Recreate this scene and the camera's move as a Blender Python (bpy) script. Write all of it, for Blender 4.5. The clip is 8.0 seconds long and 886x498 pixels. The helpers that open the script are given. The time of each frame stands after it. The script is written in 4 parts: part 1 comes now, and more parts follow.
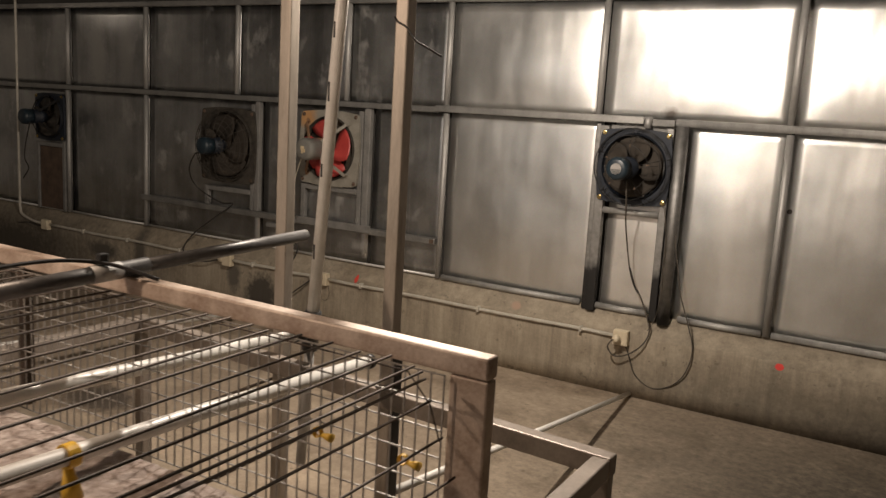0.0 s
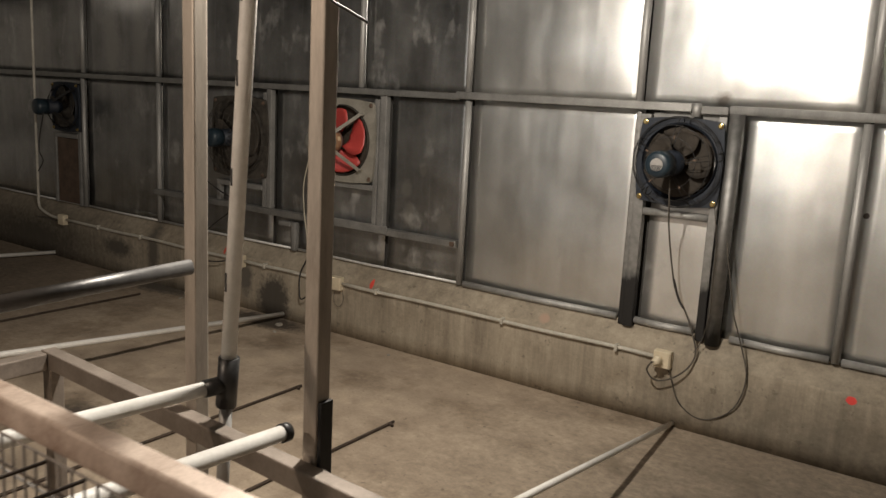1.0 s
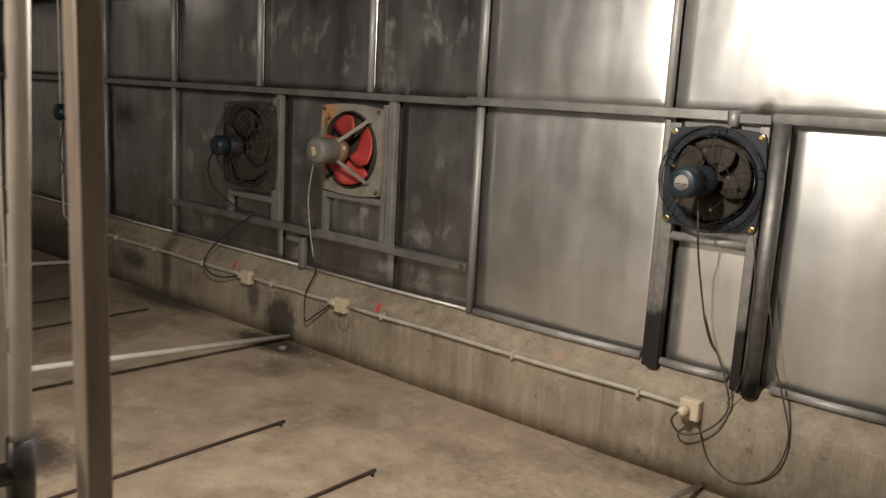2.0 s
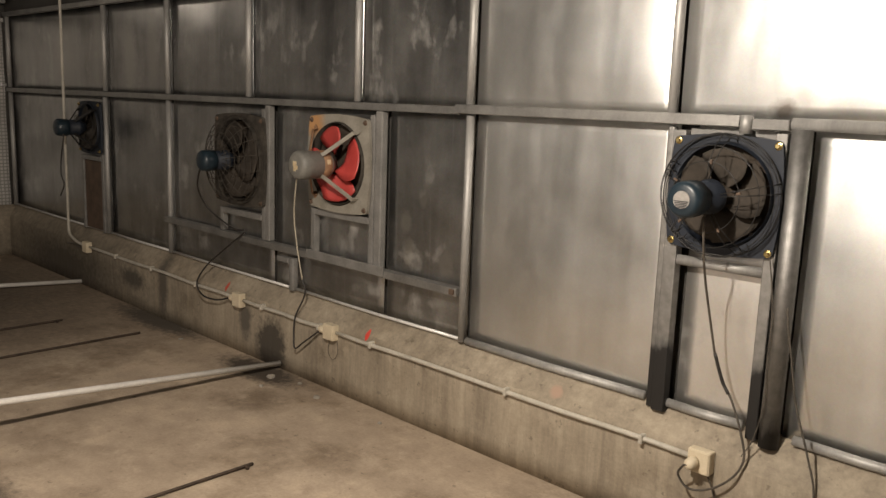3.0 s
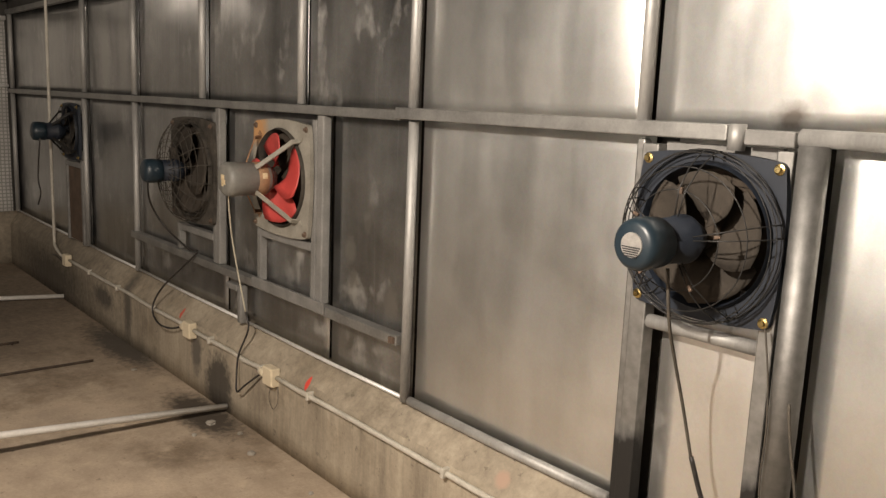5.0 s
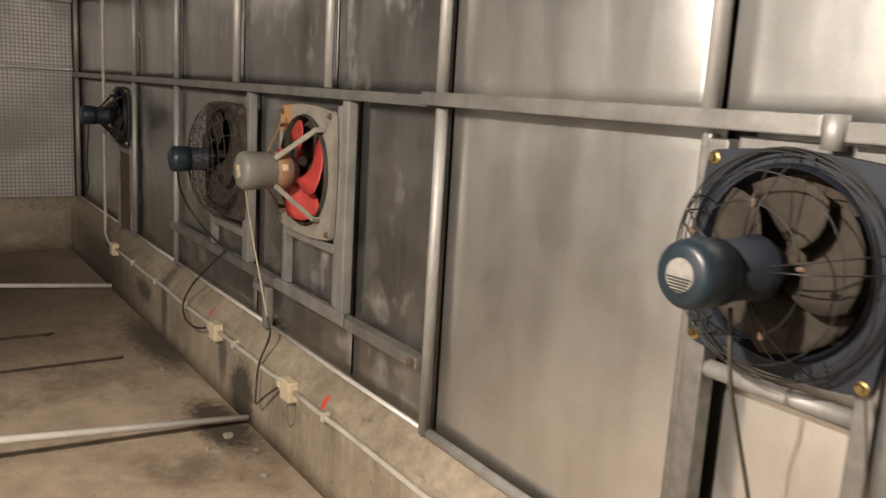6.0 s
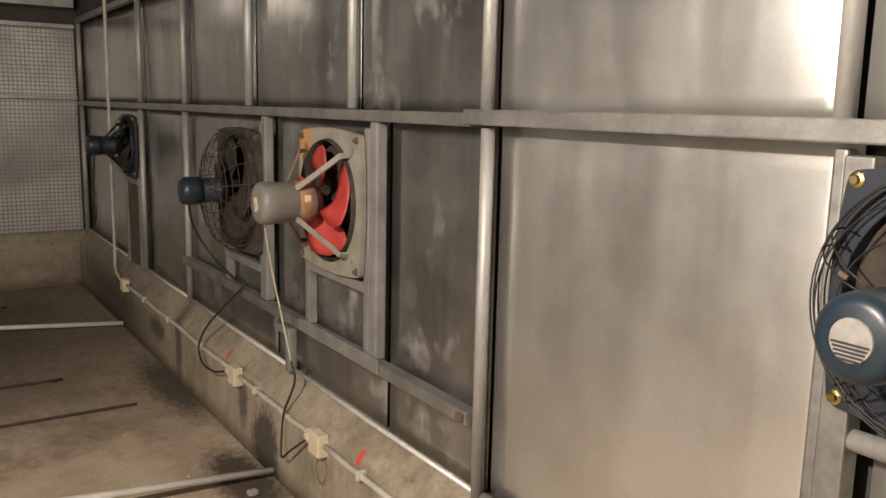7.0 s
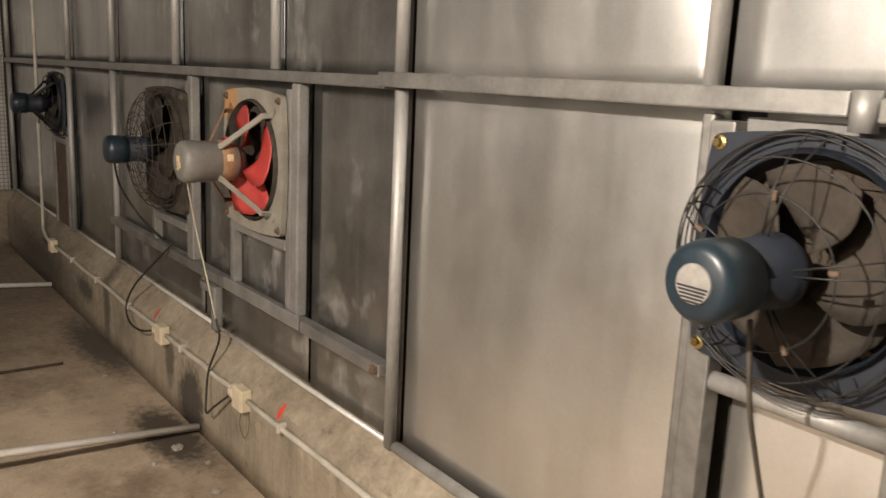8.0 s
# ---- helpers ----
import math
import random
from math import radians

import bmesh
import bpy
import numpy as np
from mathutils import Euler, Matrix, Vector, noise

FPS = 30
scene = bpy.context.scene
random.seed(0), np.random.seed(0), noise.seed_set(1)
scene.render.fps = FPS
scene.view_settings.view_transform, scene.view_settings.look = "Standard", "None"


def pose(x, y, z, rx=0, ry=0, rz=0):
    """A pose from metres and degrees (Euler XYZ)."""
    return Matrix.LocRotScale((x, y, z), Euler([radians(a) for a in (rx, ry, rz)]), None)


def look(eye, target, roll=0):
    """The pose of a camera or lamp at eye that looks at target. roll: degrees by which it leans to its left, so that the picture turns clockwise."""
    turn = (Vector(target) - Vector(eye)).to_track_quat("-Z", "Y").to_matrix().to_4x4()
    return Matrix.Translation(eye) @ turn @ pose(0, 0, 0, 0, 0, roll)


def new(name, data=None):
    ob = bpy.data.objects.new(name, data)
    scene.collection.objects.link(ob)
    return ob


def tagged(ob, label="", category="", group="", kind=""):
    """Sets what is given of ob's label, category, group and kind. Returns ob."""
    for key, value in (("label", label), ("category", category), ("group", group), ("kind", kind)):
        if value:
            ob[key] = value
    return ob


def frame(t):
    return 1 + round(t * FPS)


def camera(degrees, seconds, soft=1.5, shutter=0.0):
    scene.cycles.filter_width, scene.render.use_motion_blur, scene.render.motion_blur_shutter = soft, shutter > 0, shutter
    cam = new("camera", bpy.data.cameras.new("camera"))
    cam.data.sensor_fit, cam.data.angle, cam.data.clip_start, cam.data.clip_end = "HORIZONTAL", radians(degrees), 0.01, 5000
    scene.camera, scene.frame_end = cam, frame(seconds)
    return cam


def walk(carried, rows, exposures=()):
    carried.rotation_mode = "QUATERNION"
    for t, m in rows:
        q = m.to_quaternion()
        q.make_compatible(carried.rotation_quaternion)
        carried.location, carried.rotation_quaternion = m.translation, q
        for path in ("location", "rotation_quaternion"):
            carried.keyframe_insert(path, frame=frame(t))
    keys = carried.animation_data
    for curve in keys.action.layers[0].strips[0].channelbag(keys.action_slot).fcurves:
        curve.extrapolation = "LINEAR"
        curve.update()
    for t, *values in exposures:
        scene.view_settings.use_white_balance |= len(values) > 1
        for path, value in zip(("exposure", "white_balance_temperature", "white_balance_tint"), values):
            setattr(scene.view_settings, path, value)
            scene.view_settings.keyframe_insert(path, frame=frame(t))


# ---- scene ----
cam = camera(56.1, 8.0, soft=1.4, shutter=0.3)
PATH = [
    (0, (-0.271, 0.007, 1.525), (-1.274, 1.704, 1.186), 3.3),
    (0.5, (-0.312, 0.32, 1.51), (-1.354, 1.986, 1.14), 3.7),
    (1, (-0.363, 0.605, 1.533), (-1.488, 2.215, 1.157), 2.9),
    (1.5, (-0.36, 0.909, 1.523), (-1.585, 2.444, 1.147), 3.0),
    (2.8, (-0.41, 1.616, 1.551), (-1.745, 3.064, 1.207), 2.4),
    (3, (-0.414, 1.706, 1.538), (-1.785, 3.121, 1.188), 2.1),
    (3.5, (-0.4, 1.976, 1.548), (-1.847, 3.303, 1.169), 2.0),
    (4, (-0.423, 2.168, 1.55), (-1.888, 3.475, 1.169), 2.2),
    (4.5, (-0.537, 2.417, 1.544), (-2.016, 3.72, 1.206), 1.9),
    (5.8, (-0.692, 2.949, 1.56), (-2.286, 4.095, 1.181), 3.7),
    (6, (-0.821, 3.046, 1.526), (-2.449, 4.148, 1.158), 3.4),
    (6.5, (-1.037, 3.113, 1.541), (-2.712, 4.152, 1.203), 2.3),
    (7, (-1.146, 3.14, 1.53), (-2.796, 4.221, 1.195), 1.3),
    (7.5, (-1.146, 3.154, 1.528), (-2.745, 4.3, 1.166), 1.7),
    (8, (-1.023, 3.162, 1.519), (-2.585, 4.344, 1.116), 2.7),
]
EXPOSURES = [(0.0, 0.04, 6750, 13), (1.0, 0.1, 6350, 9), (1.7, 0.24, 6350, 10), (2.8, 0.62, 6600, 11), (4.0, 0.82, 6650, 11), (6.0, 1.14, 6620, 12), (8.0, 1.14, 6680, 12)]
walk(cam, [(t, look(eye, target, roll)) for t, eye, target, roll in PATH], EXPOSURES)

# ---- light ----
world = bpy.data.worlds.new("dark_hall")
scene.world = world
world.use_nodes = True
world.node_tree.nodes["Background"].inputs["Color"].default_value = (0.02, 0.02, 0.022, 1)
world.node_tree.nodes["Background"].inputs["Strength"].default_value = 0.3

BULBS = [  # place, watts, colour
    ((-1.70, 2.32, 2.30), 178, (1.0, 0.905, 0.79)),
    ((-2.10, 0.20, 2.05), 48, (1.0, 0.78, 0.60)),
    # made-up weak fill for the far end wall, no known lamp there
    ((-7.60, 3.25, 2.36), 1.8, (1.0, 0.87, 0.73)),
]
# soft fill for the sheets through an added, unseen opening in the south wall
FILL_OPENING = (-6.0, -2.2, 1.15, 2.25)
fill_lamp = bpy.data.lights.new("south_fill", "AREA")
fill_lamp.shape, fill_lamp.size, fill_lamp.size_y, fill_lamp.energy, fill_lamp.color = "RECTANGLE", 3.7, 1.05, 30, (1.0, 0.96, 0.90)
new("south_fill", fill_lamp).matrix_world = look((-4.1, -4.26, 1.70), (-4.1, 0.0, 1.70))
for place, watts, colour in BULBS:
    lamp = bpy.data.lights.new("bulb_light", "POINT")
    lamp.energy, lamp.color, lamp.shadow_soft_size = watts, colour, 0.035
    new("bulb_light", lamp).location = place


# ---- materials ----
def nodes_of(name):
    m = bpy.data.materials.new(name)
    m.use_nodes = True
    nt = m.node_tree
    return m, nt, nt.nodes["Principled BSDF"]


def coords(nt, scale=(1, 1, 1)):
    tc = nt.nodes.new("ShaderNodeNewGeometry")
    mp = nt.nodes.new("ShaderNodeMapping")
    mp.inputs["Scale"].default_value = scale
    nt.links.new(tc.outputs["Position"], mp.inputs["Vector"])
    return mp.outputs["Vector"]


def noise_tex(nt, vec, scale, detail=4, rough=0.55):
    n = nt.nodes.new("ShaderNodeTexNoise")
    n.inputs["Scale"].default_value, n.inputs["Detail"].default_value, n.inputs["Roughness"].default_value = scale, detail, rough
    nt.links.new(vec, n.inputs["Vector"])
    return n.outputs["Fac"]


def ramp(nt, fac, stops):
    r = nt.nodes.new("ShaderNodeValToRGB")
    el = r.color_ramp.elements
    while len(el) < len(stops):
        el.new(0.5)
    for e, (p, c) in zip(el, stops):
        e.position, e.color = p, (*c, 1) if len(c) == 3 else c
    nt.links.new(fac, r.inputs["Fac"])
    return r.outputs["Color"]


def mix(nt, fac, a, b, mode="MIX"):
    m = nt.nodes.new("ShaderNodeMix")
    m.data_type, m.blend_type = "RGBA", mode
    for socket, v in ((m.inputs[0], fac), (m.inputs[6], a), (m.inputs[7], b)):
        if isinstance(v, (int, float)):
            socket.default_value = v
        elif isinstance(v, tuple):
            socket.default_value = (*v, 1)
        else:
            nt.links.new(v, socket)
    return m.outputs[2]


def bump(nt, bsdf, height, strength, distance):
    b = nt.nodes.new("ShaderNodeBump")
    b.inputs["Strength"].default_value, b.inputs["Distance"].default_value = strength, distance
    nt.links.new(height, b.inputs["Height"])
    nt.links.new(b.outputs["Normal"], bsdf.inputs["Normal"])
    return b


def plain(name, dark, light, rough, metal=0.0, scale=12.0, relief=0.002, stretch=(1, 1, 1), rough_var=0.12):
    """A surface whose colour wanders between two tones, with fine relief."""
    m, nt, b = nodes_of(name)
    v = coords(nt, stretch)
    big, fine = noise_tex(nt, v, scale, 5), noise_tex(nt, v, scale * 9, 4, 0.7)
    both = mix(nt, 0.35, big, fine)
    nt.links.new(ramp(nt, both, [(0.32, dark), (0.68, light)]), b.inputs["Base Color"])
    r = nt.nodes.new("ShaderNodeMapRange")
    r.inputs["To Min"].default_value, r.inputs["To Max"].default_value = max(rough - rough_var, 0.03), min(rough + rough_var, 1)
    nt.links.new(both, r.inputs["Value"])
    nt.links.new(r.outputs["Result"], b.inputs["Roughness"])
    b.inputs["Metallic"].default_value = metal
    if relief:
        bump(nt, b, fine, 0.35, relief)
    return m


def spot(nt, centre, size, vec, edge=0.5):
    """A mask: an uneven blot of that size round a place."""
    mp = nt.nodes.new("ShaderNodeMapping")
    mp.vector_type = "TEXTURE"
    mp.inputs["Location"].default_value, mp.inputs["Scale"].default_value = centre, size
    nt.links.new(vec, mp.inputs["Vector"])
    ln = nt.nodes.new("ShaderNodeVectorMath")
    ln.operation = "LENGTH"
    nt.links.new(mp.outputs["Vector"], ln.inputs[0])
    n = noise_tex(nt, vec, 26, 5, 0.65)
    ad = nt.nodes.new("ShaderNodeMath")
    ad.operation = "MULTIPLY_ADD"
    ad.inputs[1].default_value = 1.3
    nt.links.new(n, ad.inputs[0])
    nt.links.new(ln.outputs["Value"], ad.inputs[2])
    r = nt.nodes.new("ShaderNodeMapRange")
    r.inputs["From Min"].default_value, r.inputs["From Max"].default_value = 1.65 + edge * 0.3, 1.65 - edge * 0.3
    nt.links.new(ad.outputs[0], r.inputs["Value"])
    return r.outputs["Result"]


def sheet_metal(name, dark, light, rough_low, rough_high, white, blots=()):
    """Galvanised sheet: faint spangle, soft upright streaks, dull and chalky patches."""
    m, nt, b = nodes_of(name)
    v, streak_v = coords(nt), coords(nt, (5, 1, 0.5))
    spangle = nt.nodes.new("ShaderNodeTexVoronoi")
    spangle.inputs["Scale"].default_value = 110
    nt.links.new(v, spangle.inputs["Vector"])
    streak, cloud, fine = noise_tex(nt, streak_v, 1.5, 5, 0.55), noise_tex(nt, v, 3.1, 6, 0.62), noise_tex(nt, v, 70, 3)
    both = mix(nt, 0.6, streak, cloud)
    col = ramp(nt, both, [(0.30, dark), (0.70, light)])
    runs = ramp(nt, noise_tex(nt, coords(nt, (26, 1, 1.1)), 1.4, 4, 0.6), [(0.60, (0, 0, 0)), (0.74, (0.16, 0.16, 0.16))])
    col = mix(nt, runs, col, (0.80, 0.785, 0.75))
    col = mix(nt, 0.05, col, spangle.outputs["Color"], "OVERLAY")
    grain = noise_tex(nt, v, 260, 3, 0.7)
    col = mix(nt, 0.22, col, ramp(nt, grain, [(0.3, (0.3, 0.3, 0.3)), (0.7, (0.7, 0.7, 0.7))]), "OVERLAY")
    chalk = ramp(nt, noise_tex(nt, coords(nt, (1.5, 1, 1)), 4.2, 6, 0.62), [(0.56, (0, 0, 0)), (0.72, (white, white, white))])
    col = mix(nt, chalk, col, (0.46, 0.45, 0.425))
    for centre, size, colour, edge in blots:
        col = mix(nt, spot(nt, centre, size, v, edge), col, colour)
    nt.links.new(col, b.inputs["Base Color"])
    met = nt.nodes.new("ShaderNodeMapRange")
    met.inputs["To Min"].default_value, met.inputs["To Max"].default_value = 0.92, 0.3
    nt.links.new(chalk, met.inputs["Value"])
    nt.links.new(met.outputs["Result"], b.inputs["Metallic"])
    r = nt.nodes.new("ShaderNodeMapRange")
    r.inputs["From Min"].default_value, r.inputs["From Max"].default_value = 0.32, 0.68
    r.inputs["To Min"].default_value, r.inputs["To Max"].default_value = rough_low, rough_high
    nt.links.new(both, r.inputs["Value"])
    nt.links.new(r.outputs["Result"], b.inputs["Roughness"])
    wave = noise_tex(nt, coords(nt, (3.2, 1, 0.9)), 1.3, 2, 0.4)
    swell = noise_tex(nt, v, 2.6, 1.5, 0.4)
    bump(nt, b, mix(nt, 0.003, mix(nt, 0.5, wave, swell), fine), 0.66, 0.04)
    b.inputs["Coat Weight"].default_value, b.inputs["Coat Roughness"].default_value, b.inputs["Coat IOR"].default_value = 1.0, 0.24, 2.0
    return m


def concrete(name, dark, light, stain=0.5, streaks=False, blots=()):
    m, nt, b = nodes_of(name)
    v = coords(nt, (7, 1.2, 0.7) if streaks else (1, 1, 1))
    flat = coords(nt)
    big, mid, fine = noise_tex(nt, v, 0.9, 6, 0.6), noise_tex(nt, v, 4.5, 6, 0.65), noise_tex(nt, flat, 70, 4, 0.7)
    tone = mix(nt, 0.45, big, mid)
    if streaks:
        lying = nt.nodes.new("ShaderNodeSeparateXYZ")
        geo = nt.nodes.new("ShaderNodeNewGeometry")
        nt.links.new(geo.outputs["True Normal"], lying.inputs["Vector"])
        up = nt.nodes.new("ShaderNodeMapRange")
        up.inputs["From Min"].default_value, up.inputs["From Max"].default_value = 0.25, 0.55
        nt.links.new(lying.outputs["Z"], up.inputs["Value"])
        tone = mix(nt, up.outputs["Result"], tone, mix(nt, 0.5, noise_tex(nt, flat, 3.0, 6, 0.65), noise_tex(nt, flat, 17, 5, 0.65)))
        mid = mix(nt, up.outputs["Result"], mid, noise_tex(nt, flat, 17, 5, 0.65))
    col = ramp(nt, tone, [(0.34, dark), (0.62, light)])
    col = mix(nt, 0.2, col, ramp(nt, fine, [(0.3, (0.25, 0.24, 0.22)), (0.7, (0.75, 0.74, 0.72))]), "OVERLAY")
    blot = ramp(nt, noise_tex(nt, flat, 1.7, 7, 0.7), [(0.52, (1, 1, 1)), (0.66, (0.55, 0.52, 0.48))])
    col = mix(nt, stain, col, blot, "MULTIPLY")
    scuff = ramp(nt, noise_tex(nt, flat, 5.5, 7, 0.72), [(0.54, (0, 0, 0)), (0.66, (0.30, 0.30, 0.30))])
    col = mix(nt, scuff, col, tuple(min(1.0, c * 1.25) for c in light))
    fleck = ramp(nt, noise_tex(nt, flat, 24, 4, 0.6), [(0.30, (0.5, 0.5, 0.5)), (0.36, (0, 0, 0))])
    col = mix(nt, fleck, col, tuple(c * 0.5 for c in dark))
    for centre, size, colour, edge in blots:
        col = mix(nt, spot(nt, centre, size, flat, edge), col, colour)
    nt.links.new(col, b.inputs["Base Color"])
    nt.links.new(ramp(nt, mid, [(0.3, (0.62, 0.62, 0.62)), (0.7, (0.92, 0.92, 0.92))]), b.inputs["Roughness"])
    b.inputs["Specular IOR Level"].default_value = 0.25
    bump(nt, b, mix(nt, 0.5, mid, fine), 0.4, 0.006)
    return m


def grid_film():
    """Silvery film with a square thread grid, slack and creased."""
    m, nt, b = nodes_of("threaded_film")
    v = coords(nt)
    sep = nt.nodes.new("ShaderNodeSeparateXYZ")
    nt.links.new(v, sep.inputs["Vector"])
    lines = []
    for axis in ("Y", "Z"):
        w = nt.nodes.new("ShaderNodeMath")
        w.operation = "PINGPONG"
        w.inputs[1].default_value = 0.016
        nt.links.new(sep.outputs[axis], w.inputs[0])
        g = nt.nodes.new("ShaderNodeMath")
        g.operation = "LESS_THAN"
        g.inputs[1].default_value = 0.005
        nt.links.new(w.outputs[0], g.inputs[0])
        lines.append(g.outputs[0])
    mx = nt.nodes.new("ShaderNodeMath")
    mx.operation = "MAXIMUM"
    nt.links.new(lines[0], mx.inputs[0])
    nt.links.new(lines[1], mx.inputs[1])
    cloud = noise_tex(nt, v, 1.6, 4)
    base = ramp(nt, cloud, [(0.35, (0.30, 0.293, 0.275)), (0.65, (0.56, 0.547, 0.516))])
    nt.links.new(mix(nt, mx.outputs[0], base, (0.25, 0.243, 0.229)), b.inputs["Base Color"])
    b.inputs["Metallic"].default_value, b.inputs["Roughness"].default_value = 0.2, 0.45
    bump(nt, b, noise_tex(nt, v, 2.2, 3), 0.5, 0.06)
    return m


def footed(name, light, dark_top):
    """Welded steel post, blackened at its foot up to an uneven edge."""
    m, nt, b = nodes_of(name)
    v = coords(nt)
    sep = nt.nodes.new("ShaderNodeSeparateXYZ")
    nt.links.new(v, sep.inputs["Vector"])
    n = noise_tex(nt, coords(nt, (1, 1, 0.4)), 22, 4)
    add = nt.nodes.new("ShaderNodeMath")
    add.operation = "MULTIPLY_ADD"
    add.inputs[1].default_value = 0.16
    nt.links.new(n, add.inputs[0])
    nt.links.new(sep.outputs["Z"], add.inputs[2])
    r = nt.nodes.new("ShaderNodeMapRange")
    r.inputs["From Min"].default_value, r.inputs["From Max"].default_value = dark_top + 0.04, dark_top + 0.12
    nt.links.new(add.outputs[0], r.inputs["Value"])
    tone = ramp(nt, noise_tex(nt, v, 30, 4), [(0.3, tuple(c * 0.7 for c in light)), (0.7, light)])
    nt.links.new(mix(nt, r.outputs["Result"], (0.012, 0.011, 0.010), tone), b.inputs["Base Color"])
    nt.links.new(r.outputs["Result"], b.inputs["Metallic"])
    b.inputs["Roughness"].default_value = 0.62
    bump(nt, b, noise_tex(nt, v, 120, 3), 0.2, 0.002)
    return m


SHEET = sheet_metal("galvanised_sheet", (0.60, 0.603, 0.582), (0.79, 0.787, 0.762), 0.32, 0.48, 0.12, [
    ((-1.548, 4.45, 1.548), (0.035, 0.2, 0.030), (0.26, 0.235, 0.21), 2.0), ((-0.80, 4.45, 1.79), (0.010, 0.2, 0.008), (0.1, 0.09, 0.08), 0.4), ((-0.90, 4.45, 1.10), (0.012, 0.2, 0.012), (0.12, 0.10, 0.09), 0.4),
    ((-1.60, 4.45, 0.55), (0.10, 0.2, 0.03), (0.40, 0.38, 0.34), 1.0)])
HATCH_SHEET = sheet_metal("pale_dull_sheet", (0.70, 0.685, 0.65), (0.82, 0.80, 0.765), 0.42, 0.56, 0.7)
# Much darker tones, used for every sheet west of x = -2.5.
DARK_SHEET = sheet_metal("dark_chalky_sheet", (0.155, 0.155, 0.150), (0.47, 0.466, 0.452), 0.28, 0.46, 0.9, [
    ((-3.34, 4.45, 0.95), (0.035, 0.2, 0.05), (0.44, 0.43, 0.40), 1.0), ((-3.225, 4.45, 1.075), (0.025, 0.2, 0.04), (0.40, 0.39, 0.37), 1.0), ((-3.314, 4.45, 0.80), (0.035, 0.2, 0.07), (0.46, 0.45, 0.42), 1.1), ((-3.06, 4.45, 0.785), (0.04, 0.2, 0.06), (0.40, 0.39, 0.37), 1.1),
    # Bright reflection smears painted pale into three far upper sheets.
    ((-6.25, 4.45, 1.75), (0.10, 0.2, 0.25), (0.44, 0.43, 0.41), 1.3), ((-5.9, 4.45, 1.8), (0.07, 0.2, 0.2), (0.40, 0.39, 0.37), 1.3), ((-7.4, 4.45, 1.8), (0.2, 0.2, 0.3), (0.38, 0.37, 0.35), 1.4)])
TUBE = plain("galvanised_tube", (0.28, 0.274, 0.26), (0.47, 0.46, 0.44), 0.56, 0.5, 6, 0.001, (3, 3, 0.6))
WELDED = plain("welded_steel", (0.22, 0.217, 0.207), (0.40, 0.392, 0.372), 0.48, 0.75, 9, 0.001)
PAINTED = plain("grey_primer", (0.135, 0.132, 0.124), (0.25, 0.243, 0.229), 0.6, 0.15, 10, 0.001)
FOOTED = footed("steel_with_black_foot", (0.34, 0.333, 0.318), 0.52)
SCORCHED = footed("steel_scorched_to_the_knee", (0.36, 0.352, 0.335), 0.70)
RUST = plain("rusty_steel", (0.06, 0.042, 0.03), (0.15, 0.10, 0.07), 0.75, 0.2, 14, 0.003)
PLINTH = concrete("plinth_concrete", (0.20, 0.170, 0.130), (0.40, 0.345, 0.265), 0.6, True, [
    # Shade painted broadly over the plinth's west and east ends; real stains follow.
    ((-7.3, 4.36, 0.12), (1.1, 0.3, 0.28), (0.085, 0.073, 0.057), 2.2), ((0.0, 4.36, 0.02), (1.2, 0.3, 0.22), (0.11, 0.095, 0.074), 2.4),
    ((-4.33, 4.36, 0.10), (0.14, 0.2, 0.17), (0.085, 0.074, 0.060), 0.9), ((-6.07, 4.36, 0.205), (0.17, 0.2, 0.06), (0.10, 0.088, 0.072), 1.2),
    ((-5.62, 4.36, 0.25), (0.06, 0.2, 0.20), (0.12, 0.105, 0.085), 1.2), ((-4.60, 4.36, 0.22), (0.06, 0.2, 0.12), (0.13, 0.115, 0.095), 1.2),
    ((-3.50, 4.36, 0.362), (0.013, 0.2, 0.026), (0.62, 0.07, 0.05), 0.4), ((-4.83, 4.36, 0.365), (0.015, 0.2, 0.026), (0.50, 0.09, 0.06), 0.5),
    ((-0.84, 4.36, 0.33), (0.022, 0.2, 0.018), (0.70, 0.07, 0.06), 0.3), ((-2.33, 4.36, 0.382), (0.03, 0.2, 0.022), (0.40, 0.28, 0.21), 1.0)])
MORTAR = concrete("mortar", (0.24, 0.22, 0.19), (0.42, 0.39, 0.34), 0.5)
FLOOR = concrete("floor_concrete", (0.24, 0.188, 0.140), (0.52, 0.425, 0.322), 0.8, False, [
    # The first two broad blots put shade into the colour at both ends.
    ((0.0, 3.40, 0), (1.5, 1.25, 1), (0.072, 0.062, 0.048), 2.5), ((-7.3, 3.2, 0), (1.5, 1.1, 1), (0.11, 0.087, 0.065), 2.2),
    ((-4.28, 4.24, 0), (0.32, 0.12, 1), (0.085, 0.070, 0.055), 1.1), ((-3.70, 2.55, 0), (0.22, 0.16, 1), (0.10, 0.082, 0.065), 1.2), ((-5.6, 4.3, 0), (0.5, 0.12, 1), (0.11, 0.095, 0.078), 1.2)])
FILM = grid_film()
BOARD = concrete("ceiling_board", (0.035, 0.033, 0.03), (0.07, 0.066, 0.06), 0.3)
NAVY = plain("navy_enamel", (0.006, 0.009, 0.016), (0.013, 0.019, 0.030), 0.6, 0.0, 16, 0.0008)
TEAL = plain("blue_enamel", (0.008, 0.016, 0.024), (0.015, 0.028, 0.038), 0.38, 0.0, 18, 0.0005)
BLACK = plain("black_wire", (0.010, 0.010, 0.010), (0.03, 0.028, 0.026), 0.5, 0.2, 40, 0)
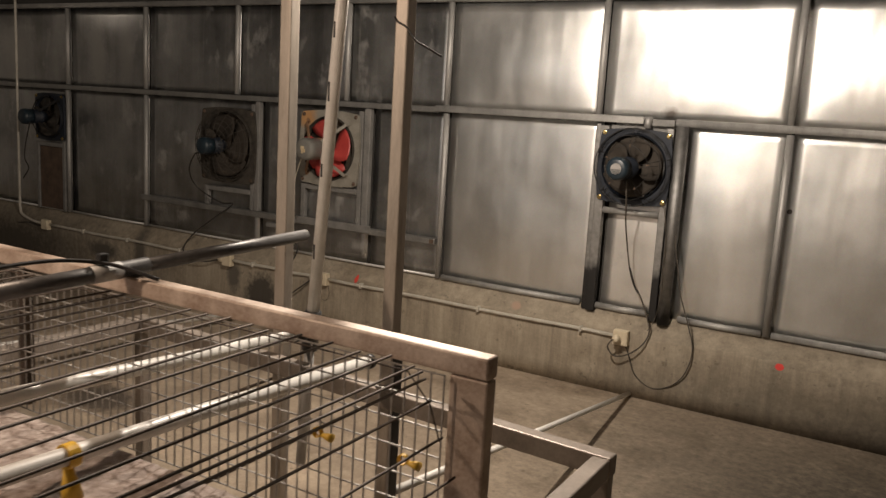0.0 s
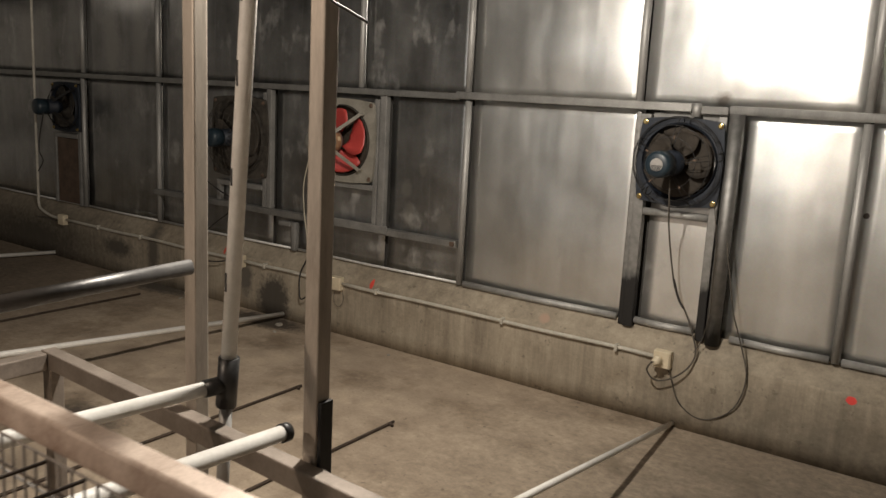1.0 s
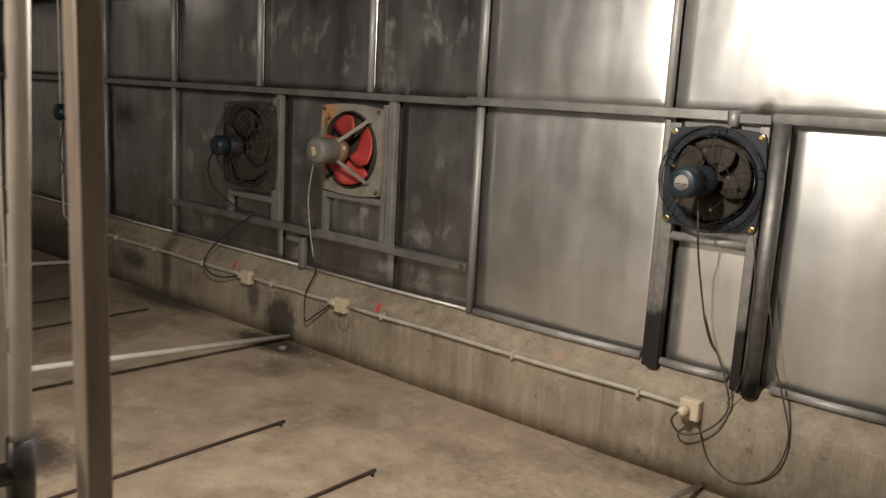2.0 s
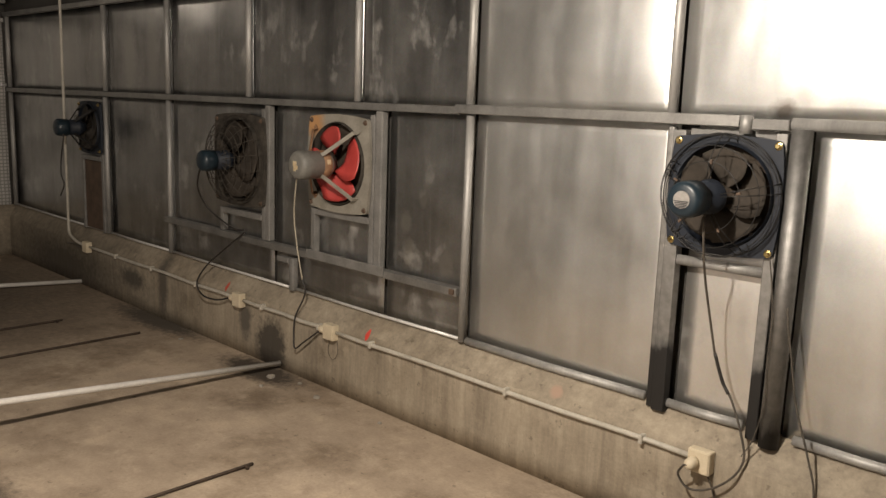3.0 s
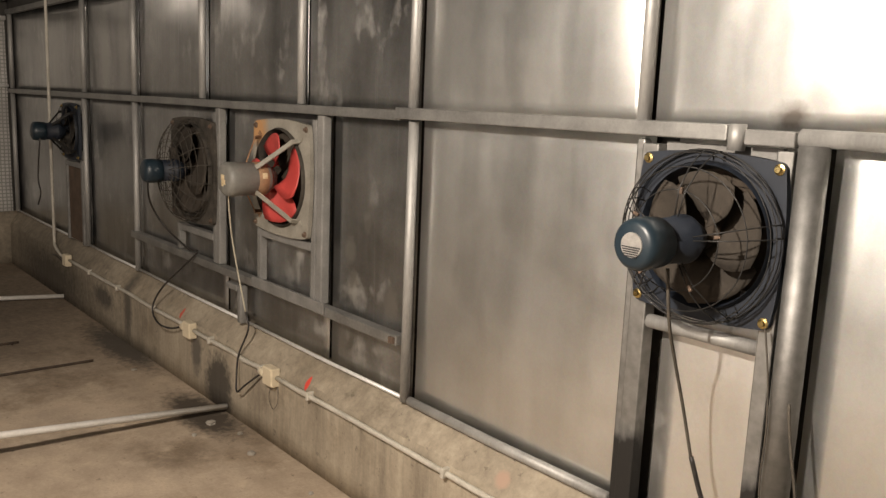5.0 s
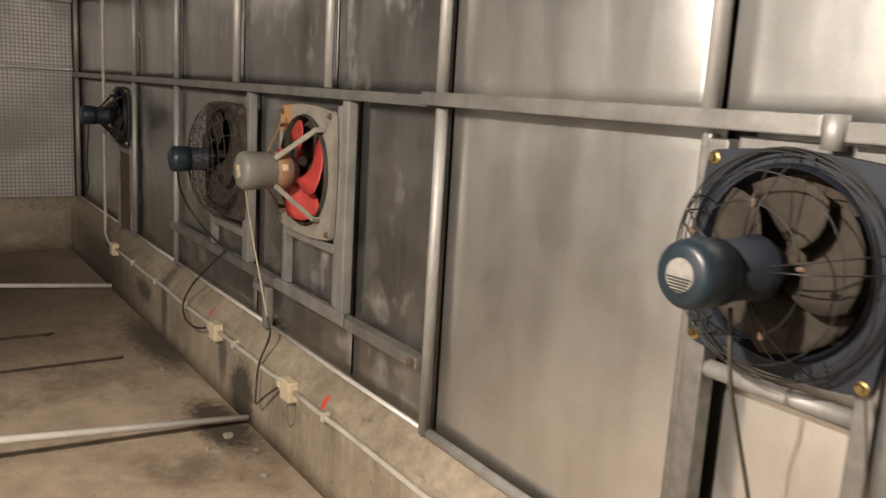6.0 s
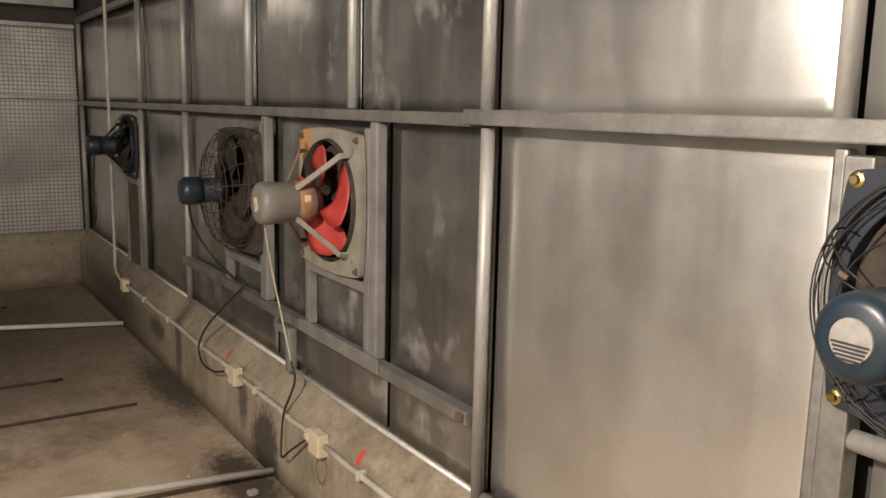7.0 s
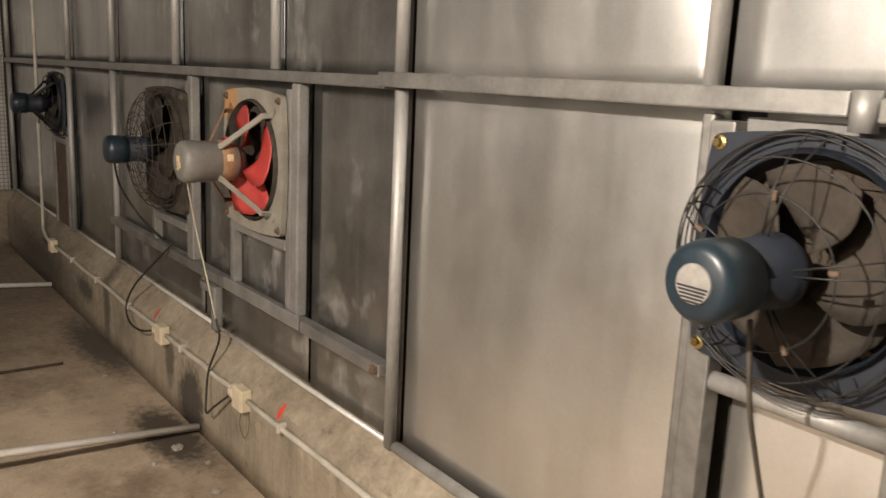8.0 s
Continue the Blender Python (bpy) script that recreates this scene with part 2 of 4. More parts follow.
DUSTY = plain("dusty_black", (0.022, 0.020, 0.018), (0.085, 0.075, 0.062), 0.8, 0.0, 22, 0.002)
BLADE = plain("dull_blade", (0.030, 0.026, 0.022), (0.070, 0.059, 0.048), 0.85, 0.0, 8, 0.001)
SHUTTER = plain("dusty_shutter", (0.035, 0.028, 0.022), (0.080, 0.064, 0.050), 0.9, 0.0, 7, 0.001)
CREAM = plain("pale_grey_enamel", (0.17, 0.158, 0.132), (0.31, 0.29, 0.246), 0.5, 0.0, 12, 0.001)
MOTOR = plain("grey_motor_enamel", (0.115, 0.112, 0.100), (0.19, 0.184, 0.165), 0.5, 0.0, 14, 0.001)
BROWN = plain("rust_brown_paint", (0.16, 0.085, 0.045), (0.34, 0.20, 0.11), 0.65, 0.0, 20, 0.001)
RED = plain("red_plastic", (0.38, 0.040, 0.036), (0.50, 0.070, 0.060), 0.42, 0.0, 5, 0.0005)
BRASS = plain("brass_bolt", (0.36, 0.27, 0.10), (0.62, 0.48, 0.22), 0.28, 1.0, 40, 0.0005)
NAMEPLATE = plain("dull_name_plate", (0.24, 0.228, 0.212), (0.40, 0.38, 0.352), 0.45, 0.3, 60, 0)
STICKER = plain("worn_paper_sticker", (0.42, 0.30, 0.16), (0.66, 0.56, 0.38), 0.7, 0.0, 60, 0)
PLATE = plain("bright_plate", (0.60, 0.59, 0.57), (0.78, 0.77, 0.74), 0.4, 0.3, 30, 0)
PVC = plain("white_pvc", (0.58, 0.56, 0.515), (0.79, 0.77, 0.73), 0.38, 0.0, 9, 0.0005)
# a darker, yellower white for the conduit and its clips
DULLPVC = plain("dull_white_pvc", (0.36, 0.335, 0.28), (0.60, 0.565, 0.49), 0.5, 0.0, 9, 0.0005)
SOCKET = plain("ivory_plastic", (0.56, 0.48, 0.34), (0.72, 0.63, 0.47), 0.42, 0.0, 14, 0.0004)
DARKPVC = plain("black_fitting", (0.012, 0.012, 0.012), (0.03, 0.03, 0.03), 0.4, 0.0, 14, 0.0005)
CABLE = plain("black_cable", (0.012, 0.011, 0.010), (0.035, 0.03, 0.027), 0.5, 0.0, 40, 0)
PALECABLE = plain("pale_cable", (0.42, 0.39, 0.30), (0.60, 0.56, 0.45), 0.5, 0.0, 40, 0)
BROWNCABLE = plain("dusty_cable", (0.04, 0.034, 0.027), (0.10, 0.085, 0.066), 0.7, 0.0, 40, 0)
POST = plain("tall_post_steel", (0.33, 0.288, 0.24), (0.56, 0.50, 0.43), 0.48, 0.35, 10, 0.001, (3, 3, 0.5))
OLDTUBE = plain("dark_grey_tube", (0.075, 0.073, 0.072), (0.16, 0.155, 0.15), 0.42, 0.5, 10, 0.001)
STAND = plain("dark_stand_steel", (0.17, 0.142, 0.118), (0.32, 0.275, 0.235), 0.48, 0.35, 10, 0.001)
CAGE = plain("cage_tube", (0.27, 0.185, 0.135), (0.68, 0.57, 0.48), 0.50, 0.25, 14, 0.001)
WIRE = plain("galvanised_wire", (0.24, 0.225, 0.205), (0.46, 0.44, 0.41), 0.5, 0.3, 25, 0)
ROD = plain("rusty_rod", (0.035, 0.026, 0.02), (0.10, 0.07, 0.05), 0.6, 0.4, 25, 0.0005)
LITTER = plain("pale_litter", (0.13, 0.088, 0.066), (0.50, 0.43, 0.39), 0.9, 0.0, 55, 0.006)
YELLOW = plain("yellow_plastic", (0.62, 0.36, 0.03), (0.80, 0.50, 0.05), 0.4, 0.0, 20, 0)
INK = plain("black_print", (0.015, 0.015, 0.015), (0.03, 0.03, 0.03), 0.6, 0.0, 30, 0)
m_, nt_, b_ = nodes_of("bulb_glow")
b_.inputs["Emission Color"].default_value, b_.inputs["Emission Strength"].default_value = (1, 0.85, 0.65, 1), 8
BULB = m_

# rust bloom on the upper corner of the pale fan's plate
nt_ = CREAM.node_tree
b_ = nt_.nodes["Principled BSDF"]
paint = b_.inputs["Base Color"].links[0].from_socket
nt_.links.new(mix(nt_, spot(nt_, (-3.98, 4.39, 1.40), (0.075, 0.2, 0.06), coords(nt_), 1.2), paint, (0.42, 0.23, 0.10)), b_.inputs["Base Color"])

for m in (BLADE, SHUTTER, DUSTY):
    m.node_tree.nodes["Principled BSDF"].inputs["Specular IOR Level"].default_value = 0.12


# ---- mesh helpers ----
def part(name, bm, material, parent=None, label="", smooth=False):
    me = bpy.data.meshes.new(name)
    bmesh.ops.recalc_face_normals(bm, faces=bm.faces)
    bm.to_mesh(me)
    bm.free()
    me.materials.append(material)
    for p in me.polygons:
        p.use_smooth = smooth
    ob = new(name, me)
    ob.parent = parent
    if label:
        ob["label"] = label
    return ob


def again(ob, parent, x=0, y=0, z=0, rx=0, ry=0, rz=0):
    """Another piece on the same mesh."""
    o = new(ob.name.split(".")[0], ob.data)
    o.parent, o.matrix_basis = parent, pose(x, y, z, rx, ry, rz)
    return o


def thing(name, x, y, z, label, category, group="", kind=""):
    e = new(name)
    e.empty_display_size, e.location = 0.05, (x, y, z)
    return tagged(e, label, category, group, kind)


def box(bm, x0, x1, y0, y1, z0, z1, bevel=0.0, seg=2):
    r = bmesh.ops.create_cube(bm, size=1)
    vs = r["verts"]
    bmesh.ops.scale(bm, verts=vs, vec=(x1 - x0, y1 - y0, z1 - z0))
    bmesh.ops.translate(bm, verts=vs, vec=((x0 + x1) / 2, (y0 + y1) / 2, (z0 + z1) / 2))
    if bevel:
        es = list({e for v in vs for e in v.link_edges})
        bmesh.ops.bevel(bm, geom=es, offset=bevel, segments=seg, profile=0.5, affect="EDGES")
    return bm


def boxed(*a, **k):
    return box(bmesh.new(), *a, **k)


def sweep(bm, pts, r, seg=8, caps=True):
    """A round tube along a line of points."""
    pts = [Vector(p) for p in pts]
    rings, up = [], None
    for i, p in enumerate(pts):
        d = (pts[min(i + 1, len(pts) - 1)] - pts[max(i - 1, 0)]).normalized()
        if up is None:
            up = d.orthogonal().normalized()
        up = (up - d * up.dot(d)).normalized()
        side = d.cross(up)
        rr = r[i] if isinstance(r, (list, tuple)) else r
        rings.append([bm.verts.new(p + rr * (math.cos(a) * up + math.sin(a) * side)) for a in (2 * math.pi * k / seg for k in range(seg))])
    for a, b in zip(rings, rings[1:]):
        for k in range(seg):
            bm.faces.new((a[k], a[(k + 1) % seg], b[(k + 1) % seg], b[k]))
    if caps:
        bm.faces.new(rings[0][::-1])
        bm.faces.new(rings[-1])
    return bm


def curved(points, steps=8):
    """A smooth line through the points."""
    ps = [Vector(p) for p in points]
    ps = [ps[0] * 2 - ps[1]] + ps + [ps[-1] * 2 - ps[-2]]
    out = []
    for a, b, c, d in zip(ps, ps[1:], ps[2:], ps[3:]):
        for k in range(steps):
            t = k / steps
            out.append(0.5 * ((2 * b) + (c - a) * t + (2 * a - 5 * b + 4 * c - d) * t * t + (3 * b - a - 3 * c + d) * t ** 3))
    return out + [ps[-2]]


def ring(bm, radius, y, r, seg=48, cx=0.0, cz=0.0):
    """A wire ring about the y axis."""
    rows = []
    for i in range(seg):
        a = 2 * math.pi * i / seg
        c, s = math.cos(a), math.sin(a)
        rows.append([bm.verts.new((cx + (radius + r * math.cos(q)) * c, y + r * math.sin(q), cz + (radius + r * math.cos(q)) * s))
                     for q in (2 * math.pi * k / 6 for k in range(6))])
    for i in range(seg):
        a, b = rows[i], rows[(i + 1) % seg]
        for k in range(6):
            bm.faces.new((a[k], a[(k + 1) % 6], b[(k + 1) % 6], b[k]))
    return bm


def lathe(bm, profile, seg=40):
    """Turned about the y axis: rows of (radius, y)."""
    rows = []
    for rad, y in profile:
        if rad < 1e-5:
            rows.append([bm.verts.new((0, y, 0))])
        else:
            rows.append([bm.verts.new((rad * math.cos(2 * math.pi * i / seg), y, rad * math.sin(2 * math.pi * i / seg))) for i in range(seg)])
    for a, b in zip(rows, rows[1:]):
        for i in range(seg):
            j = (i + 1) % seg
            if len(a) == 1 and len(b) > 1:
                bm.faces.new((a[0], b[i], b[j]))
            elif len(b) == 1 and len(a) > 1:
                bm.faces.new((a[i], a[j], b[0]))
            elif len(a) > 1:
                bm.faces.new((a[i], a[j], b[j], b[i]))
    return bm


# ---- the hall ----
WALL_Y, END_X, CEIL, PLINTH_TOP, RAIL_Z = 4.45, -8.63, 2.46, 0.45, 1.50
EAST_X, SOUTH_Y, SHEET_Y = 3.6, -4.2, 4.462

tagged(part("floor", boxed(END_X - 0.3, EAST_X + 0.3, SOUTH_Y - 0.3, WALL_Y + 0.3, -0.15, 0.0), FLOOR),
       "stained brown-grey concrete floor, a damp patch, shade painted at both ends", "floor", kind="structure")
tagged(part("ceiling", boxed(END_X - 0.3, EAST_X + 0.3, SOUTH_Y - 0.3, WALL_Y + 0.3, CEIL, CEIL + 0.12), BOARD),
       "dark ceiling board over the hall", "ceiling", kind="structure")
wall_north = tagged(part("wall_north", boxed(END_X - 0.3, EAST_X + 0.3, WALL_Y + 0.035, WALL_Y + 0.25, 0.0, CEIL), BOARD),
                    "wall clad with galvanised steel sheets between tubes", "wall", kind="structure")
wall_west = tagged(part("wall_west", boxed(END_X - 0.25, END_X - 0.012, SOUTH_Y, WALL_Y + 0.012, 0.0, CEIL), BOARD),
                   "end wall hung with silvery thread-grid film", "wall", kind="structure")
# East and south walls are unseen, added so the steel reflects a closed room.
tagged(part("wall_east", boxed(EAST_X, EAST_X + 0.2, SOUTH_Y, WALL_Y + 0.012, 0.0, CEIL), PLINTH), "unseen concrete wall added to close the hall", "wall", kind="structure")
wx0, wx1, wz0, wz1 = FILL_OPENING
bm = bmesh.new()
for q in ((END_X, EAST_X, 0.0, wz0), (END_X, EAST_X, wz1, CEIL), (END_X, wx0, wz0, wz1), (wx1, EAST_X, wz0, wz1)):
    box(bm, q[0], q[1], SOUTH_Y - 0.2, SOUTH_Y, q[2], q[3])
tagged(part("wall_south", bm, PLINTH), "unseen concrete wall added with a long opening for fill light", "wall", kind="structure")
added_window = tagged(part("added_window", boxed(wx0, wx1, SOUTH_Y - 0.06, SOUTH_Y - 0.02, wz0, wz0 + 0.04), PAINTED), "added, unseen steel-framed opening for a soft fill light", "window", kind="structure")
for x in np.linspace(wx0, wx1 - 0.04, 5):
    part("added_frame", boxed(x, x + 0.04, SOUTH_Y - 0.055, SOUTH_Y - 0.02, wz0 + 0.041, wz1), PAINTED, added_window)


def plinth_mesh(length, steps):
    """A low cast kerb along x with an uneven, sloping mortar top; the wall side lies at y = 0."""
    bm = bmesh.new()
    section = [(-0.100, 0.0), (-0.100, 0.10), (-0.100, 0.22), (-0.101, 0.335), (-0.090, 0.358), (-0.066, 0.385), (-0.034, 0.420), (0.0, 0.452), (0.034, 0.452), (0.034, 0.0)]
    rows = []
    for i in range(steps + 1):
        x = length * i / steps
        row = []
        for k, (y, z) in enumerate(section):
            n = noise.noise(Vector((x * 2.3, k * 0.7, 1.5))) * 0.008 + noise.noise(Vector((x * 9.0, k * 1.9, 4.5))) * 0.005 * (1 + (k > 3)) + noise.noise(Vector((x * 31.0, k * 3.7, 8.5))) * 0.004 * (k > 3)
            loose = 1.0 if 0 < k < 7 else 0.0
            row.append(bm.verts.new((x, y + n * loose, z + n * loose * (k > 3))))
        rows.append(row)
    for a, b in zip(rows, rows[1:]):
        for k in range(len(section)):
            bm.faces.new((a[k], a[(k + 1) % len(section)], b[(k + 1) % len(section)], b[k]))
    bm.faces.new(rows[0])
    bm.faces.new(rows[-1][::-1])
    return bm


p = tagged(part("plinth", plinth_mesh(EAST_X - END_X, 900), PLINTH, None, smooth=True), "low stained concrete plinth under the steel wall, shade painted at its ends", "plinth", kind="structure")
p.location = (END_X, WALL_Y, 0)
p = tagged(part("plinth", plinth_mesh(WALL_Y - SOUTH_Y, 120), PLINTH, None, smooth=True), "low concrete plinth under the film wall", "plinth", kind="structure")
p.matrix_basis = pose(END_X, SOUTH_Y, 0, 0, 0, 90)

# upright tubes: x, foot, head
UPPER = [-8.57, -6.59, -5.635, -4.67, -3.685, -2.918, -1.935, -0.94, 0.05, 1.04, 2.03, 3.02]
LOWER = [-8.57, -6.60, -5.635, -2.912, -0.935, 0.05, 1.04, 2.03, 3.02]
TOP_Z = 2.14


def sheet(x0, x1, z0, z1, seed, belly):
    """A thin steel sheet, slightly dented and bellied."""
    bm = bmesh.new()
    nx, nz = max(6, int((x1 - x0) / 0.06)), max(6, int((z1 - z0) / 0.06))
    grid = [[None] * (nz + 1) for _ in range(nx + 1)]
    tilt = random.uniform(-1, 1) * 0.004
    for i in range(nx + 1):
        for k in range(nz + 1):
            u, w = i / nx, k / nz
            x, z = x0 + (x1 - x0) * u, z0 + (z1 - z0) * w
            edge = 16 * u * (1 - u) * w * (1 - w)
            y = SHEET_Y - belly * edge + edge * (0.012 * noise.noise(Vector((x * 1.9 + seed, z * 1.6, seed))) + 0.003 * noise.noise(Vector((x * 6.0, z * 5.0, seed)))) + tilt * (u - 0.5) * 2
            grid[i][k] = bm.verts.new((x, y, z))
    for i in range(nx):
        for k in range(nz):
            bm.faces.new((grid[i][k], grid[i + 1][k], grid[i + 1][k + 1], grid[i][k + 1]))
    front = list(bm.faces)
    back = bmesh.ops.extrude_face_region(bm, geom=front)
    bmesh.ops.translate(bm, verts=[v for v in back["geom"] if isinstance(v, bmesh.types.BMVert)], vec=(0, 0.0012, 0))
    return bm


def clear(a):
    """How far a sheet's edge stays clear of the tube, stile or post that stands before it; the dark slit stands in for
    its reflection.
    """
    return {-1.91: 0.067, -1.49: 0.051, -4.46: 0.036, -3.49: 0.027}.get(a, 0.001 if a < -8 else 0.014)


edges = [END_X + 0.002] + UPPER[1:] + [EAST_X]
for i, (a, b) in enumerate(zip(edges, edges[1:])):
    part("sheet_panel", sheet(a + clear(a), b - 0.001, RAIL_Z, TOP_Z, i * 3.1, random.uniform(-0.004, 0.008) if b < -2.5 else random.uniform(0.020, 0.026)), DARK_SHEET if b < -2.5 else SHEET, wall_north, smooth=True)
edges = [END_X + 0.002, -6.60, -5.635, -4.46, -3.49, -2.912, -1.91, -1.49] + LOWER[4:] + [EAST_X]
for i, (a, b) in enumerate(zip(edges, edges[1:])):
    part("sheet_panel", sheet(a + clear(a), b - 0.001, PLINTH_TOP, RAIL_Z - 0.001, i * 5.3 + 40, random.uniform(-0.004, 0.008) if b < -2.5 or b == -1.49 else random.uniform(0.003, 0.007)), DARK_SHEET if b < -2.5 else HATCH_SHEET if b == -1.49 else SHEET, wall_north, smooth=True)


def upright(x, z0, z1, r=0.0185):
    line = [(x, WALL_Y - 0.021, z0), (x + random.uniform(-0.003, 0.003), WALL_Y - 0.022, (z0 + z1) / 2), (x, WALL_Y - 0.021, z1)]
    return part("mullion", sweep(bmesh.new(), line, r, 18), TUBE, wall_north, smooth=True)


for x in UPPER:
    upright(x, RAIL_Z + 0.022, TOP_Z + 0.01)
for x in LOWER:
    upright(x, PLINTH_TOP + 0.004, RAIL_Z - 0.020)

# the middle rail, in three lengths
part("rail", boxed(END_X + 0.03, -2.955, 4.398, 4.444, RAIL_Z - 0.018, RAIL_Z + 0.018, bevel=0.004), WELDED, wall_north)
part("rail", boxed(-2.975, -1.668, 4.390, 4.438, RAIL_Z - 0.012, RAIL_Z + 0.028, bevel=0.004), WELDED, wall_north)
part("rail", boxed(-1.622, -1.50, 4.388, 4.438, RAIL_Z - 0.017, RAIL_Z + 0.019, bevel=0.004), PAINTED, wall_north)
part("rail_stub", sweep(bmesh.new(), [(-1.645, 4.398, 1.468), (-1.645, 4.398, 1.530)], 0.021, 16), TUBE, wall_north, smooth=True)
part("rail", sweep(bmesh.new(), [(-1.497, 4.415, RAIL_Z + 0.006), (EAST_X, 4.415, RAIL_Z + 0.004)], 0.020, 16), TUBE, wall_north, smooth=True)
part("top_rail", boxed(END_X + 0.03, EAST_X, 4.400, 4.444, TOP_Z - 0.002, TOP_Z + 0.036, bevel=0.004), WELDED, wall_north)
part("top_board", boxed(END_X + 0.01, EAST_X, 4.425, 4.449, TOP_Z + 0.04, CEIL - 0.002), BOARD, wall_north)
# the foot tube, broken by the posts
for a, b in ((END_X + 0.02, -6.63), (-6.57, -5.66), (-5.61, -4.236), (-4.186, -2.935), (-2.885, -1.955), (-1.865, -1.565), (-1.39, -0.96), (-0.91, EAST_X)):
    part("foot_rail", sweep(bmesh.new(), [(a, 4.432, 0.462), ((a + b) / 2, 4.432, 0.458), (b, 4.432, 0.462)], 0.008 if b < -2.9 else 0.017, 12), PLATE if b < -2.9 else TUBE, wall_north, smooth=True)
# the second rail under the two middle fans
part("rail", boxed(-5.66, -2.932, 4.394, 4.440, 0.664, 0.704, bevel=0.004), WELDED, wall_north)
part("rail_stub", boxed(-2.962, -2.936, 4.380, 4.3935, 0.674, 0.698, bevel=0.002), RUST, wall_north)
part("mullion", boxed(-4.232, -4.190, 4.400, 4.440, 0.452, 0.640, bevel=0.008), PAINTED, wall_north, smooth=True)
part("rail_stub", boxed(-4.345, -4.235, 4.398, 4.436, 0.606, 0.638, bevel=0.006), PAINTED, wall_north)


def fan_support(x0, x1, z_top, z_shelf, z_foot, mat=PAINTED, wide=0.034):
    """The welded frame below and beside a fan."""
    part("stile", boxed(x0, x0 + wide, 4.406, 4.442, z_foot, z_shelf, bevel=0.004), mat, wall_north)
    part("stile", boxed(x1 - wide, x1, 4.406, 4.442, z_foot, z_top, bevel=0.004), mat, wall_north)
    part("shelf_bar", boxed(x0 + wide, x1 - wide, 4.404, 4.440, z_shelf - 0.036, z_shelf, bevel=0.004), mat, wall_north)


# blue fan: blackened legs and a thick round post
part("stile", boxed(-1.940, -1.912, 4.412, 4.444, 0.43, RAIL_Z - 0.02, bevel=0.007, seg=2), SCORCHED, wall_north)
part("stile", boxed(-1.909, -1.858, 4.396, 4.440, 0.43, RAIL_Z - 0.03, bevel=0.004), SCORCHED, wall_north)
part("stile", boxed(-1.543, -1.503, 4.398, 4.440, 0.43, 1.475, bevel=0.004), SCORCHED, wall_north)
part("post", sweep(bmesh.new(), [(-1.462, 4.406, 0.425), (-1.461, 4.406, 1.49)], 0.0335, 24), FOOTED, wall_north, smooth=True)
part("shelf_bar", sweep(bmesh.new(), [(-1.858, 4.418, 1.008), (-1.543, 4.418, 1.010)], 0.0185, 14), TUBE, wall_north, smooth=True)
part("lintel_plate", boxed(-1.857, -1.544, 4.428, 4.446, 1.36, 1.478), PAINTED, wall_north)
fan_support(-4.035, -3.525, 1.46, 0.950, 0.705)
part("stile", boxed(-3.515, -3.465, 4.402, 4.442, 0.705, RAIL_Z - 0.02, bevel=0.006), PAINTED, wall_north)
part("sill_plate", boxed(-4.05, -3.42, 4.384, 4.393, 0.672, 0.722, bevel=0.003), PAINTED, wall_north)
fan_support(-4.965, -4.475, 1.46, 0.850, 0.705)
part("stile", boxed(-4.468, -4.425, 4.402, 4.442, 0.705, RAIL_Z - 0.02, bevel=0.006), PAINTED, wall_north)
fan_support(-7.02, -6.63, 1.05, 1.03, 0.45)
part("rusty_hatch", boxed(-6.984, -6.666, 4.418, 4.436, 0.46, 0.99, bevel=0.004), RUST, wall_north)

# end wall: film in two fields, rails
for z0, z1, s in ((PLINTH_TOP, 1.53, 3.0), (1.53, 2.10, 9.0)):
    bm = bmesh.new()
    n1, n2 = 60, 14
    g = [[bm.verts.new((END_X + 0.012 + 0.02 * noise.noise(Vector((i * 0.21, k * 0.3, s))) * (0 < k < n2), SOUTH_Y + (4.40 - SOUTH_Y) * i / n1, z0 + (z1 - z0) * k / n2)) for k in range(n2 + 1)] for i in range(n1 + 1)]
    for i in range(n1):
        for k in range(n2):
            bm.faces.new((g[i][k], g[i + 1][k], g[i + 1][k + 1], g[i][k + 1]))
    part("film_sheet", bm, FILM, wall_west, smooth=True)
for z, h in ((1.54, 0.03), (2.105, 0.036)):
    part("rail", boxed(END_X + 0.034, END_X + 0.066, SOUTH_Y, 4.40, z - h / 2, z + h / 2, bevel=0.003), WELDED, wall_west)
part("ceiling_beam", boxed(END_X + 0.02, END_X + 0.20, SOUTH_Y, 4.38, 2.24, 2.33, bevel=0.004), WELDED, wall_west)


# ---- fans ----
def square_plate(bm, half, corner, hole, y0, y1, bow=0.0):
    """A square plate with tight round corners, sides bowed outwards and a round hole, between y0 and y1."""
    flat, outer = half - corner - bow, []
    for q in range(4):
        turn = Matrix.Rotation(q * math.pi / 2, 2)
        for i in range(14):
            u = -1 + 2 * i / 14
            outer.append(turn @ Vector((half - bow * u * u, flat * u)))
        for i in range(5):
            a = math.pi / 2 * i / 5
            outer.append(turn @ Vector((flat + corner * math.cos(a), flat + corner * math.sin(a))))
    inner = [v.normalized() * hole for v in outer]
    rows = [[bm.verts.new((v.x, y, v.y)) for v in loop] for loop, y in ((outer, y0), (outer, y1), (inner, y1), (inner, y0))]
    seg = len(outer)
    for a, b in zip(rows, rows[1:] + rows[:1]):
        for i in range(seg):
            j = (i + 1) % seg
            bm.faces.new((a[i], a[j], b[j], b[i]))
    return bm


